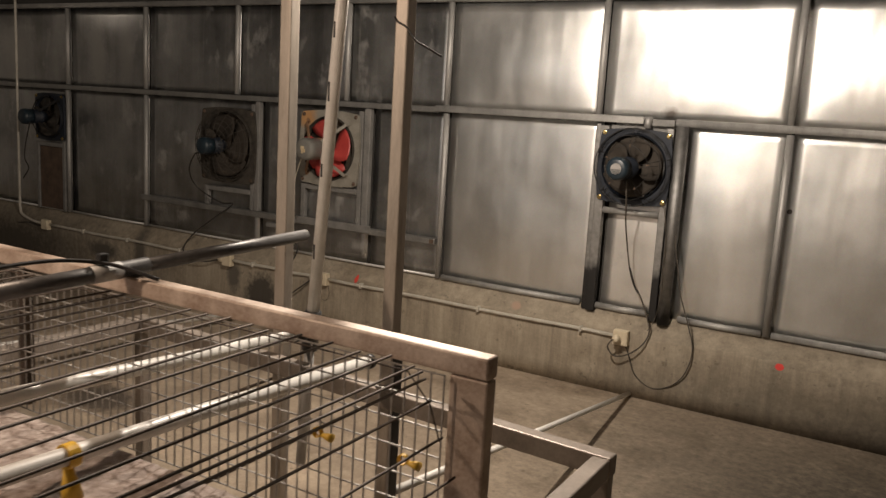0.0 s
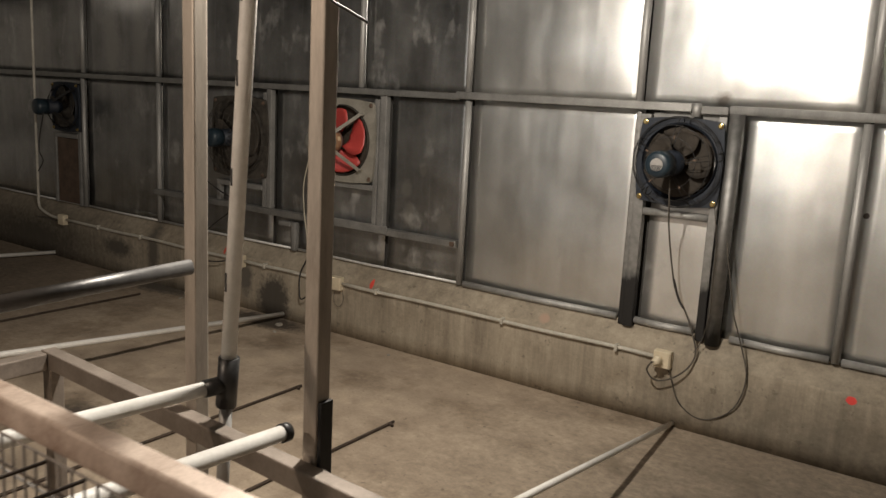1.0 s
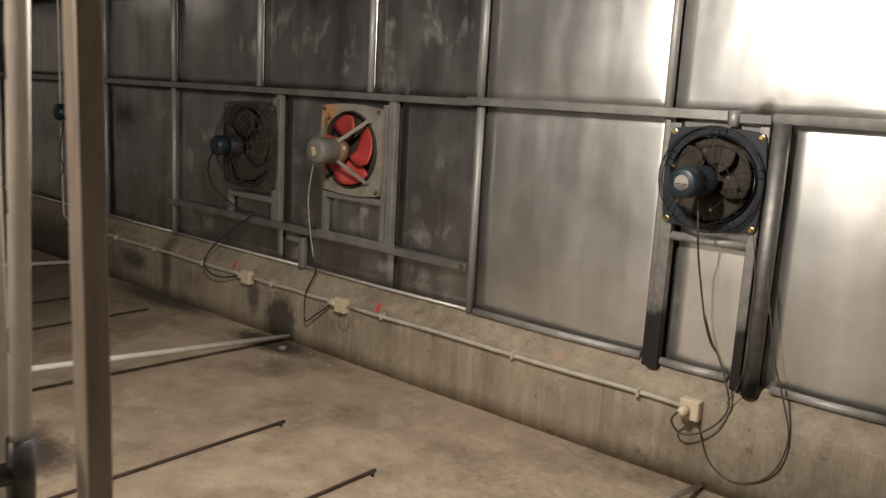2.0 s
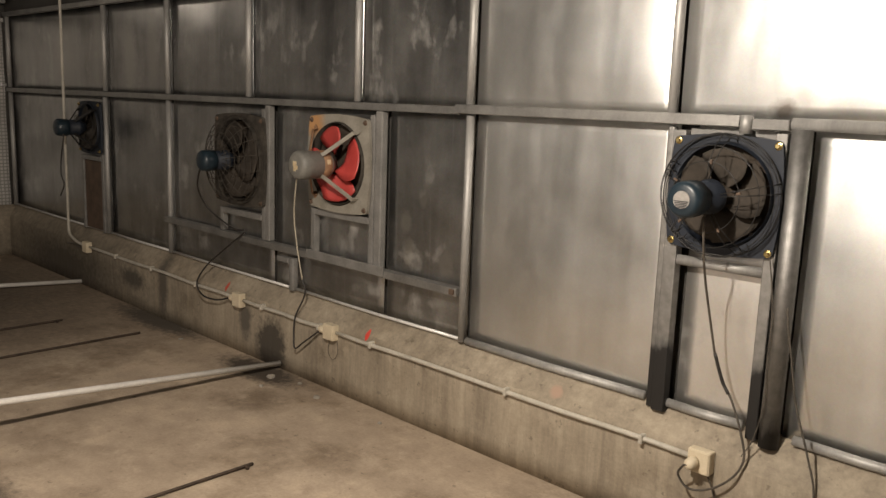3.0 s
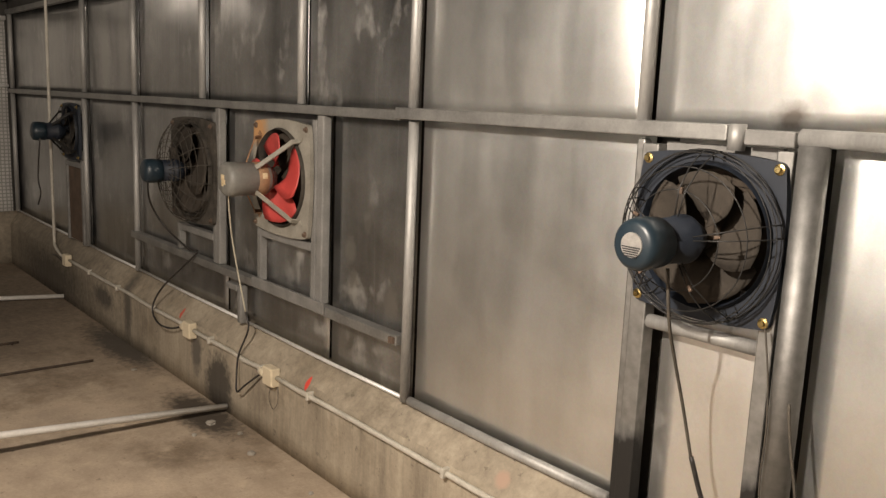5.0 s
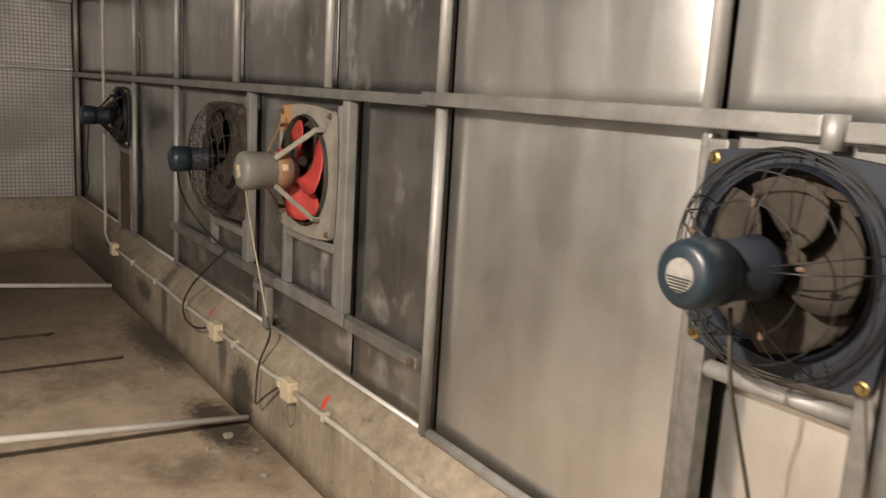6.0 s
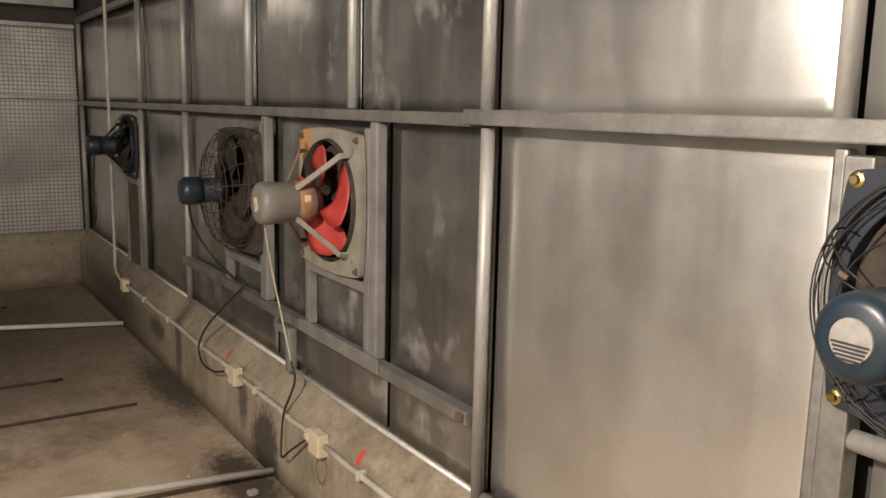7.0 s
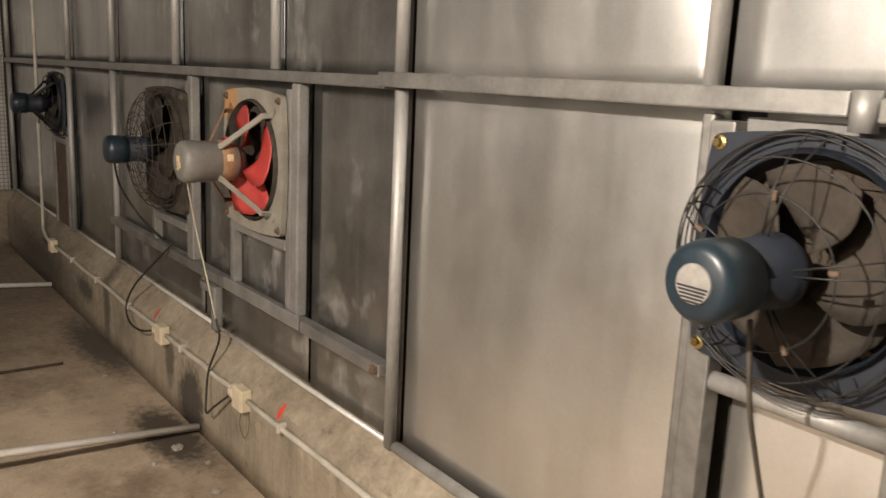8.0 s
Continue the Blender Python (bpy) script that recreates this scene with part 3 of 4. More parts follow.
def blade_mesh(r0, r1, sweep_deg, twist, y):
    bm = bmesh.new()
    n = 7
    top = []
    for i in range(n + 1):
        t = i / n
        r = r0 + (r1 - r0) * t
        row = []
        for k in range(6):
            w = k / 5 - 0.5
            a = math.radians(sweep_deg * (0.78 + 0.22 * math.sin(math.pi * t)) * w + 16 * t)
            row.append(bm.verts.new((r * math.cos(a), y + twist * w * (1.2 - 0.5 * t) + 0.01 * (1 - 4 * w * w), r * math.sin(a))))
        top.append(row)
    for a, b in zip(top, top[1:]):
        for k in range(5):
            bm.faces.new((a[k], a[k + 1], b[k + 1], b[k]))
    faces = list(bm.faces)
    ex = bmesh.ops.extrude_face_region(bm, geom=faces)
    bmesh.ops.translate(bm, verts=[v for v in ex["geom"] if isinstance(v, bmesh.types.BMVert)], vec=(0, 0.003, 0))
    return bm


def fan(x, z, half, hole, label, frame_mat, motor_mat, blade_mat, motor_r, motor_end, n_blades, guard, guard_mat, arms_mat=None, plate=True, tall=1.0):
    """A wall fan. Its own y axis points at the wall; parts lie towards -y."""
    f = thing("exhaust_fan", x, WALL_Y - 0.052, z, label, "fan", "fans along the wall")
    fr = part("frame", square_plate(bmesh.new(), half, 0.022, hole, -0.014, 0.004, half * 0.06), frame_mat, f, smooth=False)
    fr.scale = (1, 1, tall)
    part("throat", lathe(bmesh.new(), [(hole + 0.004, -0.030), (hole + 0.010, -0.016), (hole + 0.002, 0.0), (hole - 0.002, 0.030), (hole - 0.008, 0.030), (hole - 0.004, -0.004), (hole + 0.004, -0.030)], 56), DUSTY if frame_mat is CREAM else frame_mat, f, smooth=True)
    shutter(f, hole)
    for sx in (-1, 1):
        for sz in (-1, 1):
            b = lathe(bmesh.new(), [(0.0, -0.026), (0.007, -0.026), (0.0075, -0.018), (0.013, -0.0165), (0.0135, -0.0142), (0.0, -0.0142)], 14)
            o = part("bolt", b, BRASS if frame_mat is NAVY else RUST, f, smooth=False)
            o.location = (sx * half * 0.86, 0, sz * half * 0.86 * tall)
    # blades
    bl = part("blade", blade_mesh(motor_r * 0.75, hole * 0.94, 360 / n_blades * (0.95 if blade_mat is RED else 1.2), 0.055, -0.035), blade_mat, f, smooth=True)
    for i in range(1, n_blades):
        again(bl, f, 0, 0, 0, 0, 360 / n_blades * i, 0)
    # motor
    e = -motor_end
    capped = motor_mat is TEAL
    cap_end = e + 0.085 if capped else -0.09
    prof = [(0.0, e), (motor_r * 0.72, e), (motor_r * 0.86, e + 0.004), (motor_r * 0.96, e + 0.012), (motor_r, e + 0.024), (motor_r * 1.01, e + 0.052), (motor_r * 0.975, e + 0.058), (motor_r * 0.975, cap_end)]
    prof += [(motor_r * 0.6, cap_end + 0.004), (0.0, cap_end + 0.004)] if capped else [(motor_r * 0.8, -0.075), (motor_r * 0.6, -0.05), (0.0, -0.05)]
    mo = part("motor", lathe(bmesh.new(), prof, 44), motor_mat, f, smooth=True)
    if capped:
        body = [(motor_r * 0.5, cap_end), (motor_r * 0.90, cap_end), (motor_r * 0.90, -0.115), (motor_r * 0.98, -0.110), (motor_r * 0.98, -0.098), (motor_r * 0.86, -0.085), (motor_r * 0.6, -0.05), (0.0, -0.05)]
        part("housing", lathe(bmesh.new(), body, 40), NAVY, mo, "dark navy motor housing", smooth=True)
    if arms_mat and frame_mat is CREAM:
        part("collar", lathe(bmesh.new(), [(motor_r * 0.97, e + 0.13), (motor_r * 0.99, e + 0.132), (motor_r * 0.99, -0.10), (motor_r * 0.82, -0.074), (motor_r * 0.8, -0.08)], 40), BROWN, mo, "rust-stained collar", smooth=True)
        lab = part("label", boxed(-0.011, 0.011, -0.002, 0.002, -0.012, 0.012, bevel=0.001), STICKER, mo, "worn orange-tan label")
        lab.matrix_basis = pose(motor_r * 0.985 * math.cos(0.25), e + 0.155, motor_r * 0.985 * math.sin(0.25), 0, 0, 90) @ pose(0, 0, 0, -14, 0, 0)
        for k, (px, pz, w, h) in enumerate(((-0.004, 0.008, 0.014, 0.012), (0.003, -0.010, 0.016, 0.010), (-0.006, -0.022, 0.008, 0.006))):
            part("sticker", boxed(px - w, px + w, e - 0.0022, e + 0.001, pz - h, pz + h, bevel=0.001), STICKER, mo, "torn cream paper sticker")
    elif plate:
        pl = part("name_plate", lathe(bmesh.new(), [(0.0, e - 0.0025), (motor_r * 0.47, e - 0.0025), (motor_r * 0.49, e + 0.001), (0.0, e + 0.001)], 32), NAMEPLATE, mo, "round dull silver name plate")
        for k in range(5):
            w = motor_r * (0.42 - 0.035 * k)
            part("print_bar", boxed(-w, w, e - 0.0036, e - 0.0024, -motor_r * (0.05 + 0.085 * k) - motor_r * 0.05, -motor_r * (0.05 + 0.085 * k)), INK, mo)
    # guard: rings on a dome, carried by bent wires
    for rad, y in guard:
        part("guard_ring", ring(bmesh.new(), rad, y, 0.0016, 56), guard_mat, f, smooth=True)
    if guard:
        outer, inner = guard[0], guard[-1]
        spokes = 18 if len(guard) > 6 else 10
        for k in range(spokes):
            a = 2 * math.pi * (k + 0.5) / spokes if spokes == 18 else 2 * math.pi * (k // 2 + 0.12 * (k % 2) + 0.1) / 5
            pts = [(rad * math.cos(a), y, rad * math.sin(a)) for rad, y in [(hole + 0.012, -0.012)] + list(guard) + [(motor_r * 0.97, inner[1] - 0.004)]]
            part("guard_wire", sweep(bmesh.new(), pts, 0.0017, 6), guard_mat, f, smooth=True)
        for k in range(5 if frame_mat is NAVY and len(guard) > 3 else 0):
            a = 2 * math.pi * (k + 0.16) / 5
            t = part("tie", boxed(-0.004, 0.004, -0.004, 0.004, -0.008, 0.008, bevel=0.002), RUST, f, "rusty guard tie")
            t.matrix_basis = pose(inner[0] * math.cos(a), inner[1] - 0.002, inner[0] * math.sin(a), 0, 90 - math.degrees(a), 0)
    # bent flat arms
    if arms_mat:
        for k, m in zip((45, 135, 225, 315), arms_mat):
            a = math.radians(k)
            c, s = math.cos(a), math.sin(a)
            hold = half * 0.90
            line = [(motor_r * 1.02, e + 0.12), (motor_r * 1.15, e + 0.13), (hold * 0.92, -0.062), (hold * 1.02, -0.050), (hold * 1.04, -0.016), (hold * 1.16, -0.016)]
            bm = bmesh.new()
            w, th = 0.0105, 0.003
            rows = []
            for rad, y in line:
                ctr = Vector((rad * c, y, rad * s))
                side = Vector((-s, 0, c)) * w
                out = Vector((c, -0.6, s)).normalized() * th
                rows.append([bm.verts.new(ctr + q) for q in (side + out, -side + out, -side - out, side - out)])
            for a_, b_2 in zip(rows, rows[1:]):
                for i in range(4):
                    bm.faces.new((a_[i], a_[(i + 1) % 4], b_2[(i + 1) % 4], b_2[i]))
            bm.faces.new(rows[0])
            bm.faces.new(rows[-1])
            part("arm", bm, m, f)
    return f


def shutter(f, hole):
    """The closed shutter leaves behind the blades."""
    n = 7
    for k in range(n):
        z0 = -hole + 2 * hole * k / n
        z1 = z0 + 2 * hole / n
        zm = (z0 + z1) / 2
        w = math.sqrt(max(hole * hole - zm * zm, 0.0001))
        bm = boxed(-w, w, 0.026, 0.030, z0 + 0.002, z1 + 0.004)
        part("shutter_leaf", bm, SHUTTER, f)


DOME = [(0.208, -0.020), (0.210, -0.034), (0.208, -0.050), (0.203, -0.066), (0.170, -0.106), (0.118, -0.138)]
blue = fan(-1.700, 1.258, 0.205, 0.170, "navy blue wall fan with a domed wire guard and brass bolts", NAVY, TEAL, BLADE, 0.060, 0.290, 5, DOME, BLACK)
red = fan(-3.785, 1.202, 0.252, 0.205, "pale grey fan, red blades, grey motor on bent arms", CREAM, MOTOR, RED, 0.072, 0.275, 4,
          [], BLACK, (CREAM, BROWN, BROWN, CREAM), True)
dusty = fan(-4.715, 1.155, 0.272, 0.235, "dust-caked black fan with a wide wire guard and blue motor", DUSTY, TEAL, BLADE, 0.060, 0.265, 4,
            [(0.262, -0.020), (0.262, -0.055), (0.246, -0.088), (0.220, -0.110), (0.190, -0.126), (0.158, -0.138), (0.124, -0.146), (0.092, -0.152)], DUSTY, None, False)
far = fan(-6.795, 1.245, 0.200, 0.172, "dark fan with a long blue motor on black arms", NAVY, TEAL, DUSTY, 0.064, 0.265, 4,
          [(0.19, -0.02), (0.17, -0.06)], BLACK, (BLACK, BLACK, BLACK, BLACK), False)


# ---- wiring on the plinth ----
def socket_box(x, plug_side):
    s = thing("socket_box", x, 4.348, 0.328, "ivory surface socket box on the concrete plinth", "socket", "sockets on the plinth")
    part("body", boxed(-0.042, 0.042, -0.036, 0.006, -0.042, 0.042, bevel=0.005, seg=3), SOCKET, s, smooth=False)
    part("face_plate", boxed(-0.038, 0.038, -0.0395, -0.0355, -0.038, 0.038, bevel=0.0015), SOCKET, s)
    if plug_side:
        pl = part("plug", lathe(bmesh.new(), [(0.0, -0.050), (0.012, -0.050), (0.020, -0.038), (0.021, -0.012), (0.018, 0.0), (0.0, 0.0)], 20), SOCKET, s, "round ivory plug", smooth=True)
        if plug_side == "front":
            pl.location = (-0.012, -0.0395, 0.0)
        else:
            pl.matrix_basis = pose(-0.042, -0.018, 0, 0, 0, -90)
    return s


socket_box(-1.660, "front")
socket_box(-3.755, "side")
socket_box(-4.640, "side")
socket_box(-6.795, "")


def clip(x):
    c = part("pipe_clip", boxed(x - 0.009, x + 0.009, 4.322, 4.358, 0.313, 0.347, bevel=0.004), DULLPVC, None)
    return tagged(c, "white clip holding the conduit to the plinth", "clip", "conduit clips")


for i, (a, b) in enumerate(((-1.704, -3.711), (-3.799, -4.596), (-4.684, -6.751))):
    n = 14
    pts = [(a + (b - a) * k / n, 4.338 + 0.002 * math.sin(k * 1.3), 0.330 + 0.0025 * math.sin(k * 0.9 + i)) for k in range(n + 1)]
    tagged(part("conduit", sweep(bmesh.new(), pts, 0.0105, 10), DULLPVC, None, smooth=True), "white plastic conduit clipped along the plinth", "conduit", "conduit lengths")
for x in (-1.90, -2.56, -3.44, -3.86, -4.40, -5.15, -5.75, -6.30):
    clip(x)
riser = [(-6.839, 4.338, 0.330), (-6.99, 4.340, 0.338), (-7.15, 4.350, 0.372), (-7.20, 4.358, 0.42), (-7.205, 4.360, 0.60), (-7.20, 4.360, 1.4), (-7.19, 4.360, CEIL)]
tagged(part("conduit", sweep(bmesh.new(), curved(riser, 5), 0.011, 10), DULLPVC, None, smooth=True), "white conduit rising up the steel wall to the ceiling", "conduit", "conduit lengths")


def cable(name, pts, r, mat, label):
    return tagged(part(name, sweep(bmesh.new(), curved(pts, 8), r, 7), mat, None, smooth=True), label, "cable")


cable("cable", [(-1.672, 4.21, 1.20), (-1.669, 4.23, 1.073), (-1.679, 4.28, 0.975), (-1.675, 4.33, 0.842), (-1.656, 4.36, 0.702), (-1.627, 4.365, 0.625), (-1.583, 4.36, 0.564), (-1.535, 4.345, 0.47), (-1.510, 4.335, 0.385), (-1.534, 4.32, 0.316), (-1.603, 4.31, 0.25),
                (-1.675, 4.29, 0.231), (-1.712, 4.275, 0.276), (-1.690, 4.262, 0.320), (-1.674, 4.262, 0.328)], 0.0042, BROWNCABLE, "dusty cable from the blue fan down to its plug")
tagged(part("tape", sweep(bmesh.new(), curved([(-1.658, 4.358, 0.715), (-1.627, 4.365, 0.625), (-1.598, 4.362, 0.583)], 6), 0.0062, 8), CABLE, None, smooth=True), "black tape wound round a cable joint", "tape")
cable("cable", [(-1.432, 4.366, 0.92), (-1.420, 4.362, 0.85), (-1.399, 4.362, 0.75), (-1.368, 4.360, 0.606), (-1.313, 4.345, 0.468), (-1.272, 4.334, 0.335), (-1.296, 4.336, 0.204), (-1.364, 4.345, 0.115), (-1.469, 4.350, 0.075), (-1.567, 4.345, 0.13), (-1.616, 4.335, 0.252), (-1.635, 4.32, 0.300)], 0.0036, BROWNCABLE, "slack cable looping over the plinth below the blue fan")
cable("wire", [(-3.722, 4.345, 0.300), (-3.700, 4.335, 0.225), (-3.735, 4.332, 0.180), (-3.778, 4.334, 0.215), (-3.772, 4.340, 0.285)], 0.0015, BROWNCABLE, "thin grey wire loop hanging below a socket box")
cable("wire", [(-1.512, 4.372, 1.075), (-1.508, 4.372, 1.061), (-1.489, 4.366, 0.971), (-1.479, 4.364, 0.885), (-1.477, 4.364, 0.823), (-1.479, 4.364, 0.731), (-1.473, 4.362, 0.594), (-1.492, 4.352, 0.46), (-1.520, 4.335, 0.39)], 0.0022, BROWNCABLE, "thin dusty wire hanging beside the round post")
cable("cable", [(-3.83, 4.17, 1.140), (-3.856, 4.18, 1.107), (-3.970, 4.25, 0.925), (-4.012, 4.30, 0.747), (-4.019, 4.34, 0.560)], 0.0036, PALECABLE, "pale cord hanging from the motor of the red fan")
cable("cable", [(-4.019, 4.34, 0.560), (-4.000, 4.345, 0.482), (-4.060, 4.325, 0.344), (-4.052, 4.31, 0.233), (-4.025, 4.30, 0.180), (-3.948, 4.30, 0.232), (-3.86, 4.32, 0.300), (-3.81, 4.33, 0.328)], 0.0045, CABLE, "black lead from the cord to the plug")
cable("cable", [(-4.80, 4.20, 1.10), (-4.861, 4.21, 1.08), (-4.967, 4.26, 0.962), (-4.964, 4.33, 0.835), (-4.782, 4.385, 0.736), (-4.655, 4.385, 0.735), (-4.789, 4.36, 0.633), (-4.986, 4.32, 0.48), (-5.070, 4.30, 0.36), (-4.985, 4.29, 0.297), (-4.838, 4.30, 0.294), (-4.713, 4.33, 0.328)], 0.0052, CABLE, "black cable looping from the dusty fan to its socket")
cable("cable", [(-6.736, 4.17, 1.20), (-6.802, 4.17, 1.024), (-6.821, 4.17, 0.899), (-6.771, 4.17, 0.822), (-6.848, 4.17, 0.731)], 0.005, CABLE, "black cable hanging loose from the far fan")
cable("cable", [(-6.792, 4.33, 0.322), (-6.90, 4.32, 0.31), (-7.05, 4.33, 0.318), (-7.20, 4.34, 0.30)], 0.004, CABLE, "short dark lead lying along the plinth")

def floor_pipe(a, b, r, name, mat, label, seg=14):
    return tagged(part(name, sweep(bmesh.new(), [a, tuple((p + q) / 2 for p, q in zip(a, b)), b], r, seg), mat, None, smooth=True), label, "pipe", "sloping pipes")


floor_pipe((-4.235, 4.345, 0.032), (-4.13, 1.75, 0.285), 0.0155, "drain_pipe", PVC, "white plastic pipe sloping across the floor to the plinth")
floor_pipe((-6.955, 4.345, 0.028), (-7.70, 1.75, 0.06), 0.0155, "drain_pipe", PVC, "white plastic pipe sloping across the far floor")
floor_pipe((-1.590, 4.345, 0.018), (-1.402, 1.75, 0.510), 0.012, "drain_pipe", PVC, "thin white pipe leaning from the stand to the floor")


def floor_rod(x, y, hook):
    line = [(x + 0.02, y - 2.3, 0.008), (x + 0.005, y - 0.8, 0.0085), (x, y - 0.03, 0.009)]
    line += [(x + 0.003, y - 0.005, 0.011), (x + 0.015, y + 0.004, 0.013), (x + 0.026, y - 0.006, 0.010)] if hook else [(x, y, 0.009)]
    return tagged(part("steel_rod", sweep(bmesh.new(), curved(line, 5), 0.0075, 8), ROD, None, smooth=True),
                  "dark rusty steel rod lying on the concrete floor" + (", end hooked" if hook else ""), "rod", "rods on the floor")


for x, y, hook in ((-2.602, 3.443, True), (-3.247, 3.490, True), (-5.369, 4.027, False), (-5.96, 3.767, True), (-7.897, 3.686, False)):
    floor_rod(x, y, hook)

for x, y, r in ((-4.14, 4.22, 0.022), (-4.05, 4.10, 0.012), (-3.72, 4.22, 0.018), (-4.42, 4.05, 0.010), (-3.95, 4.28, 0.014), (-3.25, 4.24, 0.012), (-5.1, 4.2, 0.014)):
    bm = bmesh.new()
    bmesh.ops.create_icosphere(bm, subdivisions=2, radius=r)
    for v in bm.verts:
        v.co *= 1 + 0.5 * noise.noise(v.co * 60 + Vector((x * 7, y, 0)))
        v.co.z = max(v.co.z * 0.55, -r * 0.28)
    c = part("concrete_chip", bm, MORTAR, None)
    c.location = (x, y, r * 0.27)
    tagged(c, "pale concrete chip lying on the floor", "rubble", "chips on the floor")

# ---- stand and cage ----
stand = thing("cage_stand", -1.62, 1.70, 0, "welded square-tube steel stand with two tall posts", "stand")


def rel(ob, base):
    ob.location = [-c for c in base.location]
    return ob


def bar(name, parent, x0, x1, y0, y1, z0, z1, mat, bevel=0.004):
    return rel(part(name, boxed(x0, x1, y0, y1, z0, z1, bevel=bevel), mat, parent), parent)


top = part("top_rail", boxed(-0.812, 0.812, -0.02, 0.02, 0.765, 0.812, bevel=0.004), STAND, stand)
top.matrix_basis = pose(-1.598 - stand.location.x, 1.690 - stand.location.y, 0, 0, 0, -3.2)
bar("end_rail", stand, -0.828, -0.788, 0.2, 1.623, 0.765, 0.811, STAND)
bar("end_rail", stand, -2.41, -2.37, 0.2, 1.712, 0.765, 0.811, STAND)
for x, y in ((-2.405, 0.2), (-2.405, 1.716), (-0.828, 0.2), (-0.828, 1.627)):
    bar("leg", stand, x, x + 0.038, y, y + 0.038, 0.0, 0.764, STAND)
for x, y in ((-1.829, 1.726), (-1.445, 1.706)):
    bar("tall_post", stand, x, x + 0.037, y, y + 0.037, 0.0, CEIL, POST)

bar("bracket", stand, -1.407, -1.397, 1.708, 1.741, 0.0, 0.935, DARKPVC, 0.002)

riser_pipe = thing("water_pipe", -1.70, 1.69, 0.85, "white plastic water riser with a black tee", "pipe")
rel(part("riser", sweep(bmesh.new(), [(-1.694, 1.735, 0.94), (-1.578, 1.735, CEIL)], 0.0165, 16), PVC, riser_pipe, smooth=True), riser_pipe)
rel(part("tee", sweep(bmesh.new(), [(-1.702, 1.735, 0.842), (-1.692, 1.735, 0.952)], 0.0225, 18), DARKPVC, riser_pipe, "black pipe tee", smooth=True), riser_pipe)
rel(part("tee_branch", sweep(bmesh.new(), [(-1.697, 1.735, 0.893), (-1.712, 1.685, 0.890)], 0.019, 16), DARKPVC, riser_pipe, smooth=True), riser_pipe)
rel(part("tail_pipe", sweep(bmesh.new(), [(-1.702, 1.735, 0.842), (-1.722, 1.735, 0.50)], 0.014, 14), TUBE, riser_pipe, smooth=True), riser_pipe)

cage = thing("wire_cage", -1.9, 0.4, 0, "brown-lit tube cage roofed with dark rods over wire mesh", "cage")
bar("front_rail", cage, -3.6, -0.801, 1.055, 1.087, 1.128, 1.163, CAGE)
bar("corner_post", cage, -0.868, -0.801, 1.057, 1.085, 0.0, 1.127, CAGE)
bar("back_post", cage, -0.856, -0.801, -0.74, -0.70, 0.0, 1.163, CAGE)
bar("back_rail", cage, -3.6, -0.858, -0.74, -0.70, 1.120, 1.163, CAGE)
bar("far_post", cage, -3.6, -3.56, 1.055, 1.087, 0.0, 1.127, CAGE)
bar("far_post", cage, -3.6, -3.56, -0.74, -0.702, 0.0, 1.119, CAGE)


def roof_rod(x, z, y1, r=0.0021):
    bm = bmesh.new()
    sag = random.uniform(-0.004, 0.004)
    sweep(bm, [(x + random.uniform(-0.006, 0.006), -0.70, z), (x + sag, 0.2, z - 0.004), (x + random.uniform(-0.005, 0.005), y1, z)], r, 6)
    return rel(part("roof_rod", bm, ROD, cage, smooth=True), cage)


x = -0.901
while x > -3.5:
    roof_rod(x, 1.143 + random.uniform(-0.003, 0.003), 1.015 + random.uniform(-0.02, 0.012))
    x -= 0.053 + random.uniform(-0.006, 0.006)
for x, z in ((-0.893, 1.136), (-0.888, 1.126), (-0.868, 1.095), (-0.848, 1.043), (-0.826, 0.988), (-0.822, 0.93), (-0.822, 0.88), (-0.822, 0.84)):
    roof_rod(x, z, 1.015)
rel(part("tie_wire", sweep(bmesh.new(), [(-3.5, 1.0, 1.137), (-2.0, 1.005, 1.135), (-0.906, 1.0, 1.137), (-0.868, 1.005, 1.093), (-0.848, 1.005, 1.04)], 0.0014, 6), ROD, cage, smooth=True), cage)


def wire_panel(origin, u, v, nu, nv, r=0.0016):
    """Welded mesh: nu wires across u, nv wires across v."""
    o, u, v = Vector(origin), Vector(u), Vector(v)
    bm = bmesh.new()
    for i in range(nu + 1):
        a = o + u * (i / nu)
        sweep(bm, [a, a + v], r, 4, False)
    for k in range(nv + 1):
        a = o + v * (k / nv) + Vector((0, 0.002, 0))
        sweep(bm, [a, a + u], r, 4, False)
    return rel(part("mesh_panel", bm, WIRE, cage, "galvanised welded wire mesh"), cage)


wire_panel((-3.4, 1.047, 0.815), (2.53, 0, 0), (0, 0, 0.310), 108, 7)
wire_panel((-1.955, -0.64, 0.815), (0, 1.67, 0), (0, 0, 0.305), 62, 7)
wire_panel((-2.69, -0.64, 0.815), (0, 1.67, 0), (0, 0, 0.305), 62, 7)
for x in (-1.955, -2.69):
    bar("divider_post", cage, x - 0.012, x + 0.012, 1.058, 1.082, 0.815, 1.127, ROD)
bar("floor_board", cage, -3.45, -0.875, -0.67, 1.025, 0.8125, 0.820, STAND)

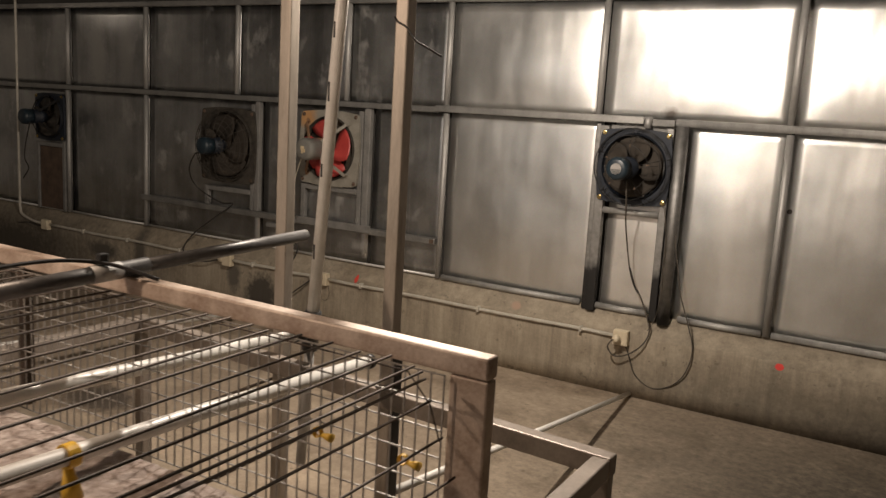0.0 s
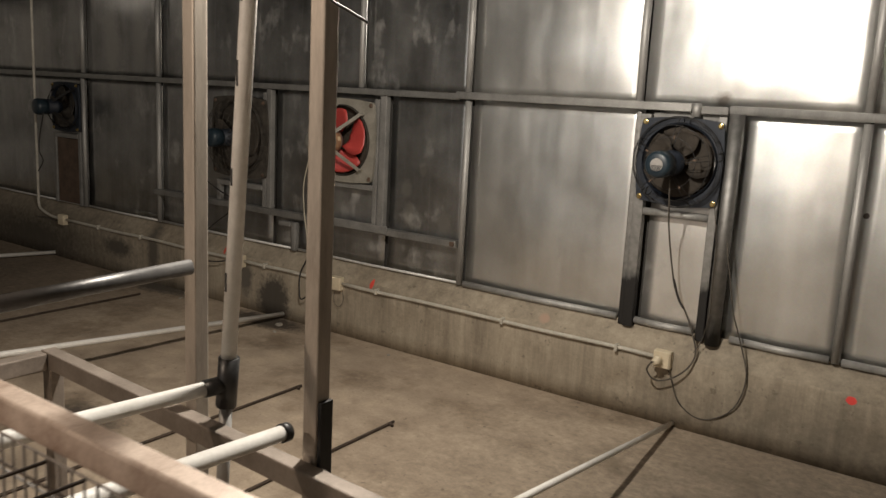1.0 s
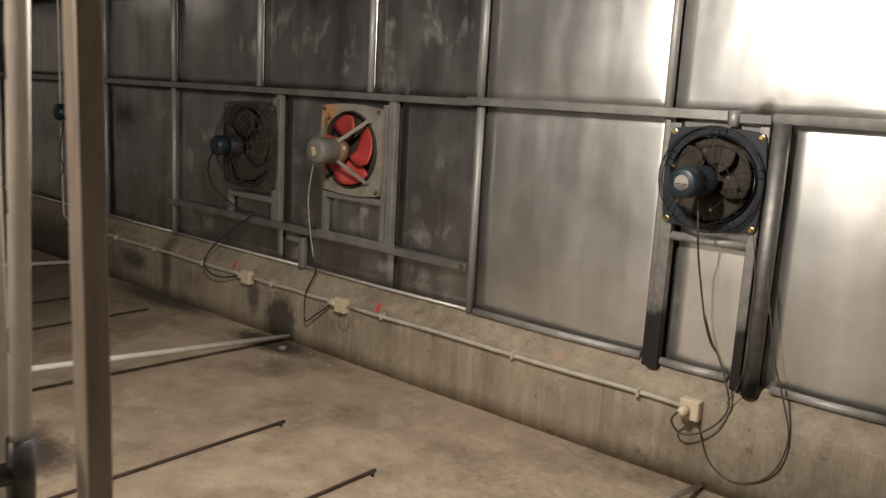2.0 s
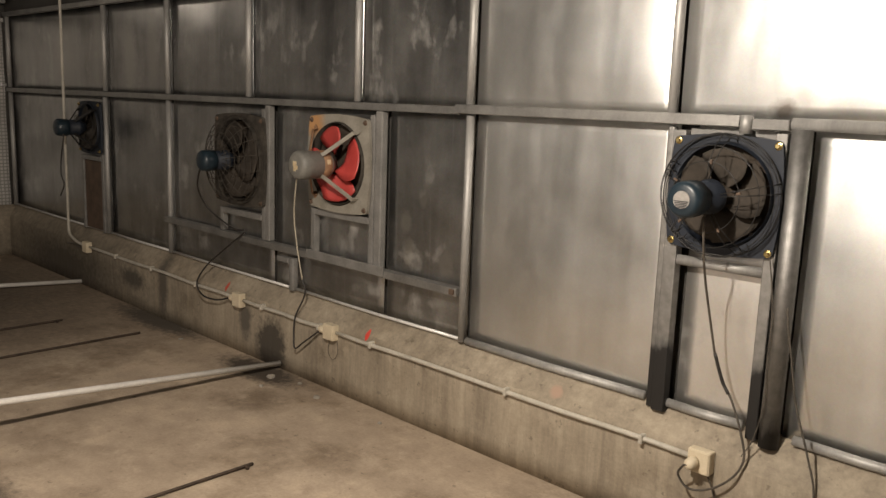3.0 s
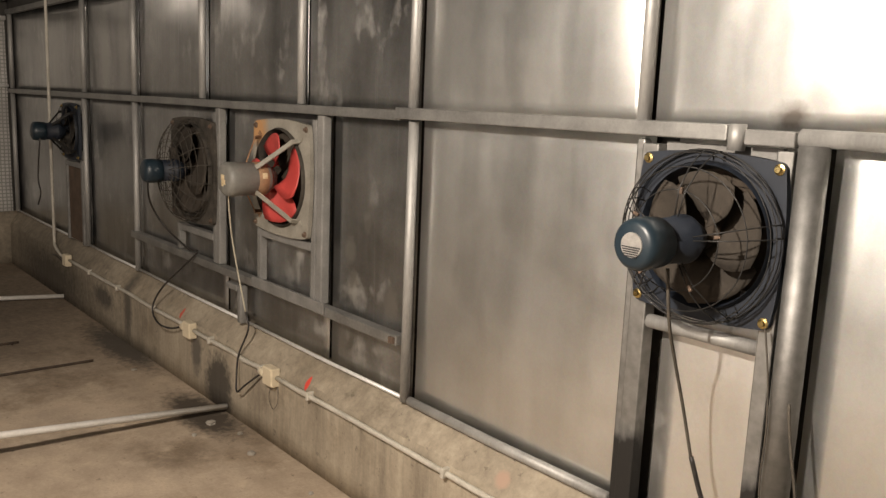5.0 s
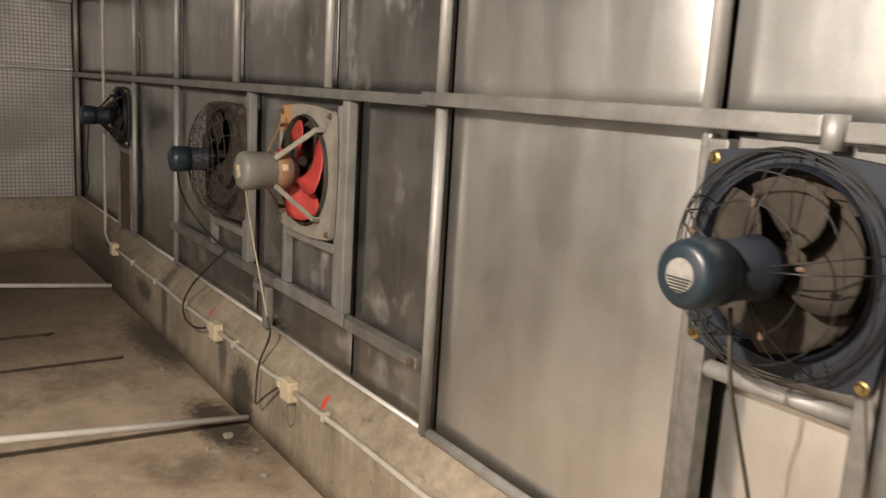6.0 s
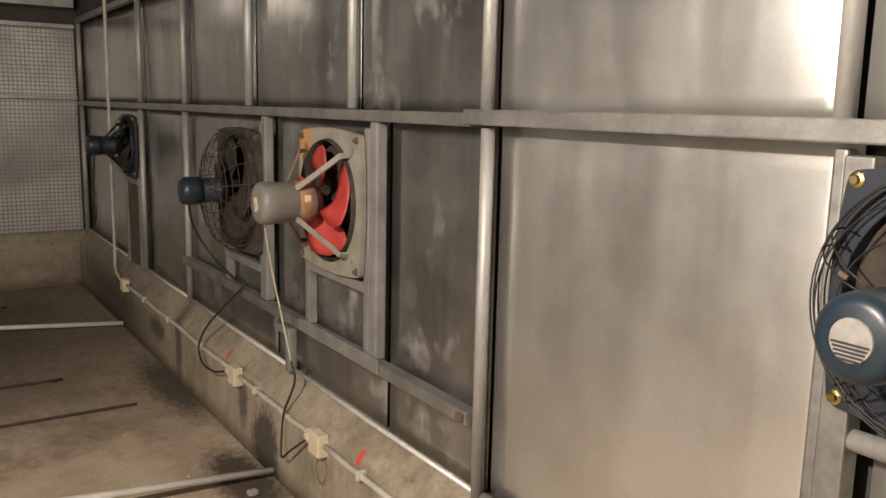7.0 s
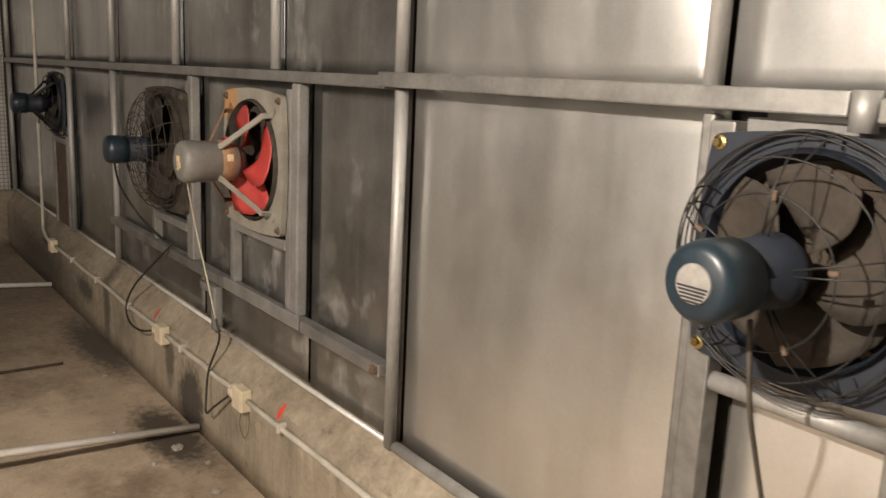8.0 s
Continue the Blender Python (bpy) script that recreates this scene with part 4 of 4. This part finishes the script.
# pale litter on the cage floor
bm = bmesh.new()
nx, ny = 110, 76
g = [[bm.verts.new((-3.42 + 2.50 * i / nx, -0.65 + 1.66 * k / ny, 0.827 + 0.006 * noise.noise(Vector((i * 0.9, k * 0.9, 2))) + 0.004 * noise.noise(Vector((i * 0.31, k * 0.31, 5))))) for k in range(ny + 1)] for i in range(nx + 1)]
for i in range(nx):
    for k in range(ny):
        bm.faces.new((g[i][k], g[i + 1][k], g[i + 1][k + 1], g[i][k + 1]))
tagged(part("litter", bm, LITTER, None), "pale crumbly litter spread over the cage floor", "litter", kind="stuff")

# water lines inside the cage, sloping to the stand
def water_line(pts, name="water_line"):
    return tagged(part(name, sweep(bmesh.new(), pts, 0.0155, 16), PVC, None, smooth=True), "white plastic water line running through the cage", "pipe", "water lines")


water_line([(-1.345, -0.60, 1.022), (-1.402, 0.671, 0.946), (-1.425, 1.092, 0.920), (-1.445, 1.655, 0.879)])
water_line([(-1.46, -0.40, 1.10), (-1.60, 0.794, 0.988), (-1.65, 1.128, 0.949), (-1.712, 1.685, 0.890)])
tagged(part("end_cap", sweep(bmesh.new(), [(-1.4449, 1.650, 0.8793), (-1.4454, 1.667, 0.878)], 0.0185, 16), DARKPVC, None, smooth=True), "black end cap on the water line", "cap")

# grey tube lying across the cage roof
roof = thing("roof_tube", -1.606, 1.07, 1.163, "grey steel tube lying across the cage rail", "tube")
rel(part("tube", sweep(bmesh.new(), [(-1.625, 0.80, 1.1665), (-1.595, 1.10, 1.1815)], 0.0160, 16), OLDTUBE, roof, smooth=True), roof)
rel(part("sleeve", sweep(bmesh.new(), [(-1.607, 0.98, 1.1755), (-1.601, 1.04, 1.1785)], 0.0175, 16), TUBE, roof, smooth=True), roof)
rel(part("inner_tube", sweep(bmesh.new(), [(-1.597, 1.085, 1.1805), (-1.553, 1.528, 1.202)], 0.0140, 16), OLDTUBE, roof, smooth=True), roof)
rel(part("clamp", boxed(-1.614, -1.598, 0.995, 1.015, 1.197, 1.215, bevel=0.003), DARKPVC, roof, "black clamp"), roof)
cable("cable", [(-1.66, 0.70, 1.19), (-1.65, 0.82, 1.204), (-1.635, 0.93, 1.206), (-1.59, 1.01, 1.195), (-1.52, 1.065, 1.168)], 0.004, CABLE, "black lead draped over the roof tube")
cable("wire", [(-1.425, 1.675, 1.725), (-1.412, 1.67, 1.713), (-1.385, 1.668, 1.700), (-1.362, 1.670, 1.672), (-1.335, 1.685, 1.655), (-1.305, 1.70, 1.637)], 0.0026, CABLE, "black wire end tied round a tall post")


def drinker(x, y, z, s, turn):
    d = thing("drinker", x, y, z, "yellow plastic drinker cup clipped in the cage", "drinker", "drinkers")
    part("clip", lathe(bmesh.new(), [(0.017 * s, -0.010 * s), (0.021 * s, -0.010 * s), (0.021 * s, 0.010 * s), (0.017 * s, 0.010 * s), (0.017 * s, -0.010 * s)], 20), YELLOW, d, smooth=False)
    bm = bmesh.new()
    sweep(bm, [(0, 0, -0.018 * s), (0.004 * s, 0, -0.034 * s), (0.010 * s, 0, -0.05 * s), (0.016 * s, 0, -0.07 * s)], [0.008 * s, 0.010 * s, 0.015 * s, 0.018 * s], 12)
    part("cup", bm, YELLOW, d, smooth=True)
    d.rotation_euler = (0, radians(turn), 0)
    return d


drinker(-1.4085, 0.791, 0.9385, 1.0, 8)
drinker(-1.090, 1.023, 0.987, 0.42, -70)
drinker(-0.921, 1.023, 0.986, 0.42, -70)

# print on the riser
for z, h in ((1.70, 0.040), (1.545, 0.05), (1.34, 0.035), (1.12, 0.04)):
    k = (z - 0.94) / (CEIL - 0.94)
    b = part("print_bar", boxed(-0.003, 0.003, -0.0006, 0.0006, -h / 2, h / 2), INK, riser_pipe)
    b.location = (-1.694 + 0.116 * k - 0.003 + 1.70, 1.735 - 0.0160 - 1.69, z - 0.85)

# bulbs hanging unseen from the ceiling; the far third one is added fill
for place, watts, colour in BULBS:
    bx, by, bz = place
    l = thing("pendant_bulb", bx, by, CEIL, "unseen bare bulb on a black flex, the far one added as fill", "lamp", "hanging bulbs")
    part("flex", sweep(bmesh.new(), [(0, 0, 0), (0, 0, bz - CEIL + 0.13)], 0.004, 6), CABLE, l)
    part("bulb", sweep(bmesh.new(), [(0, 0, bz - CEIL + 0.09), (0, 0, bz - CEIL + 0.07), (0, 0, bz - CEIL + 0.05), (0, 0, bz - CEIL + 0.037)], [0.014, 0.024, 0.028, 0.02], 16), BULB, l, "lit glass bulb", smooth=True)
    part("holder", sweep(bmesh.new(), [(0, 0, bz - CEIL + 0.14), (0, 0, bz - CEIL + 0.085)], 0.018, 12), DARKPVC, l)
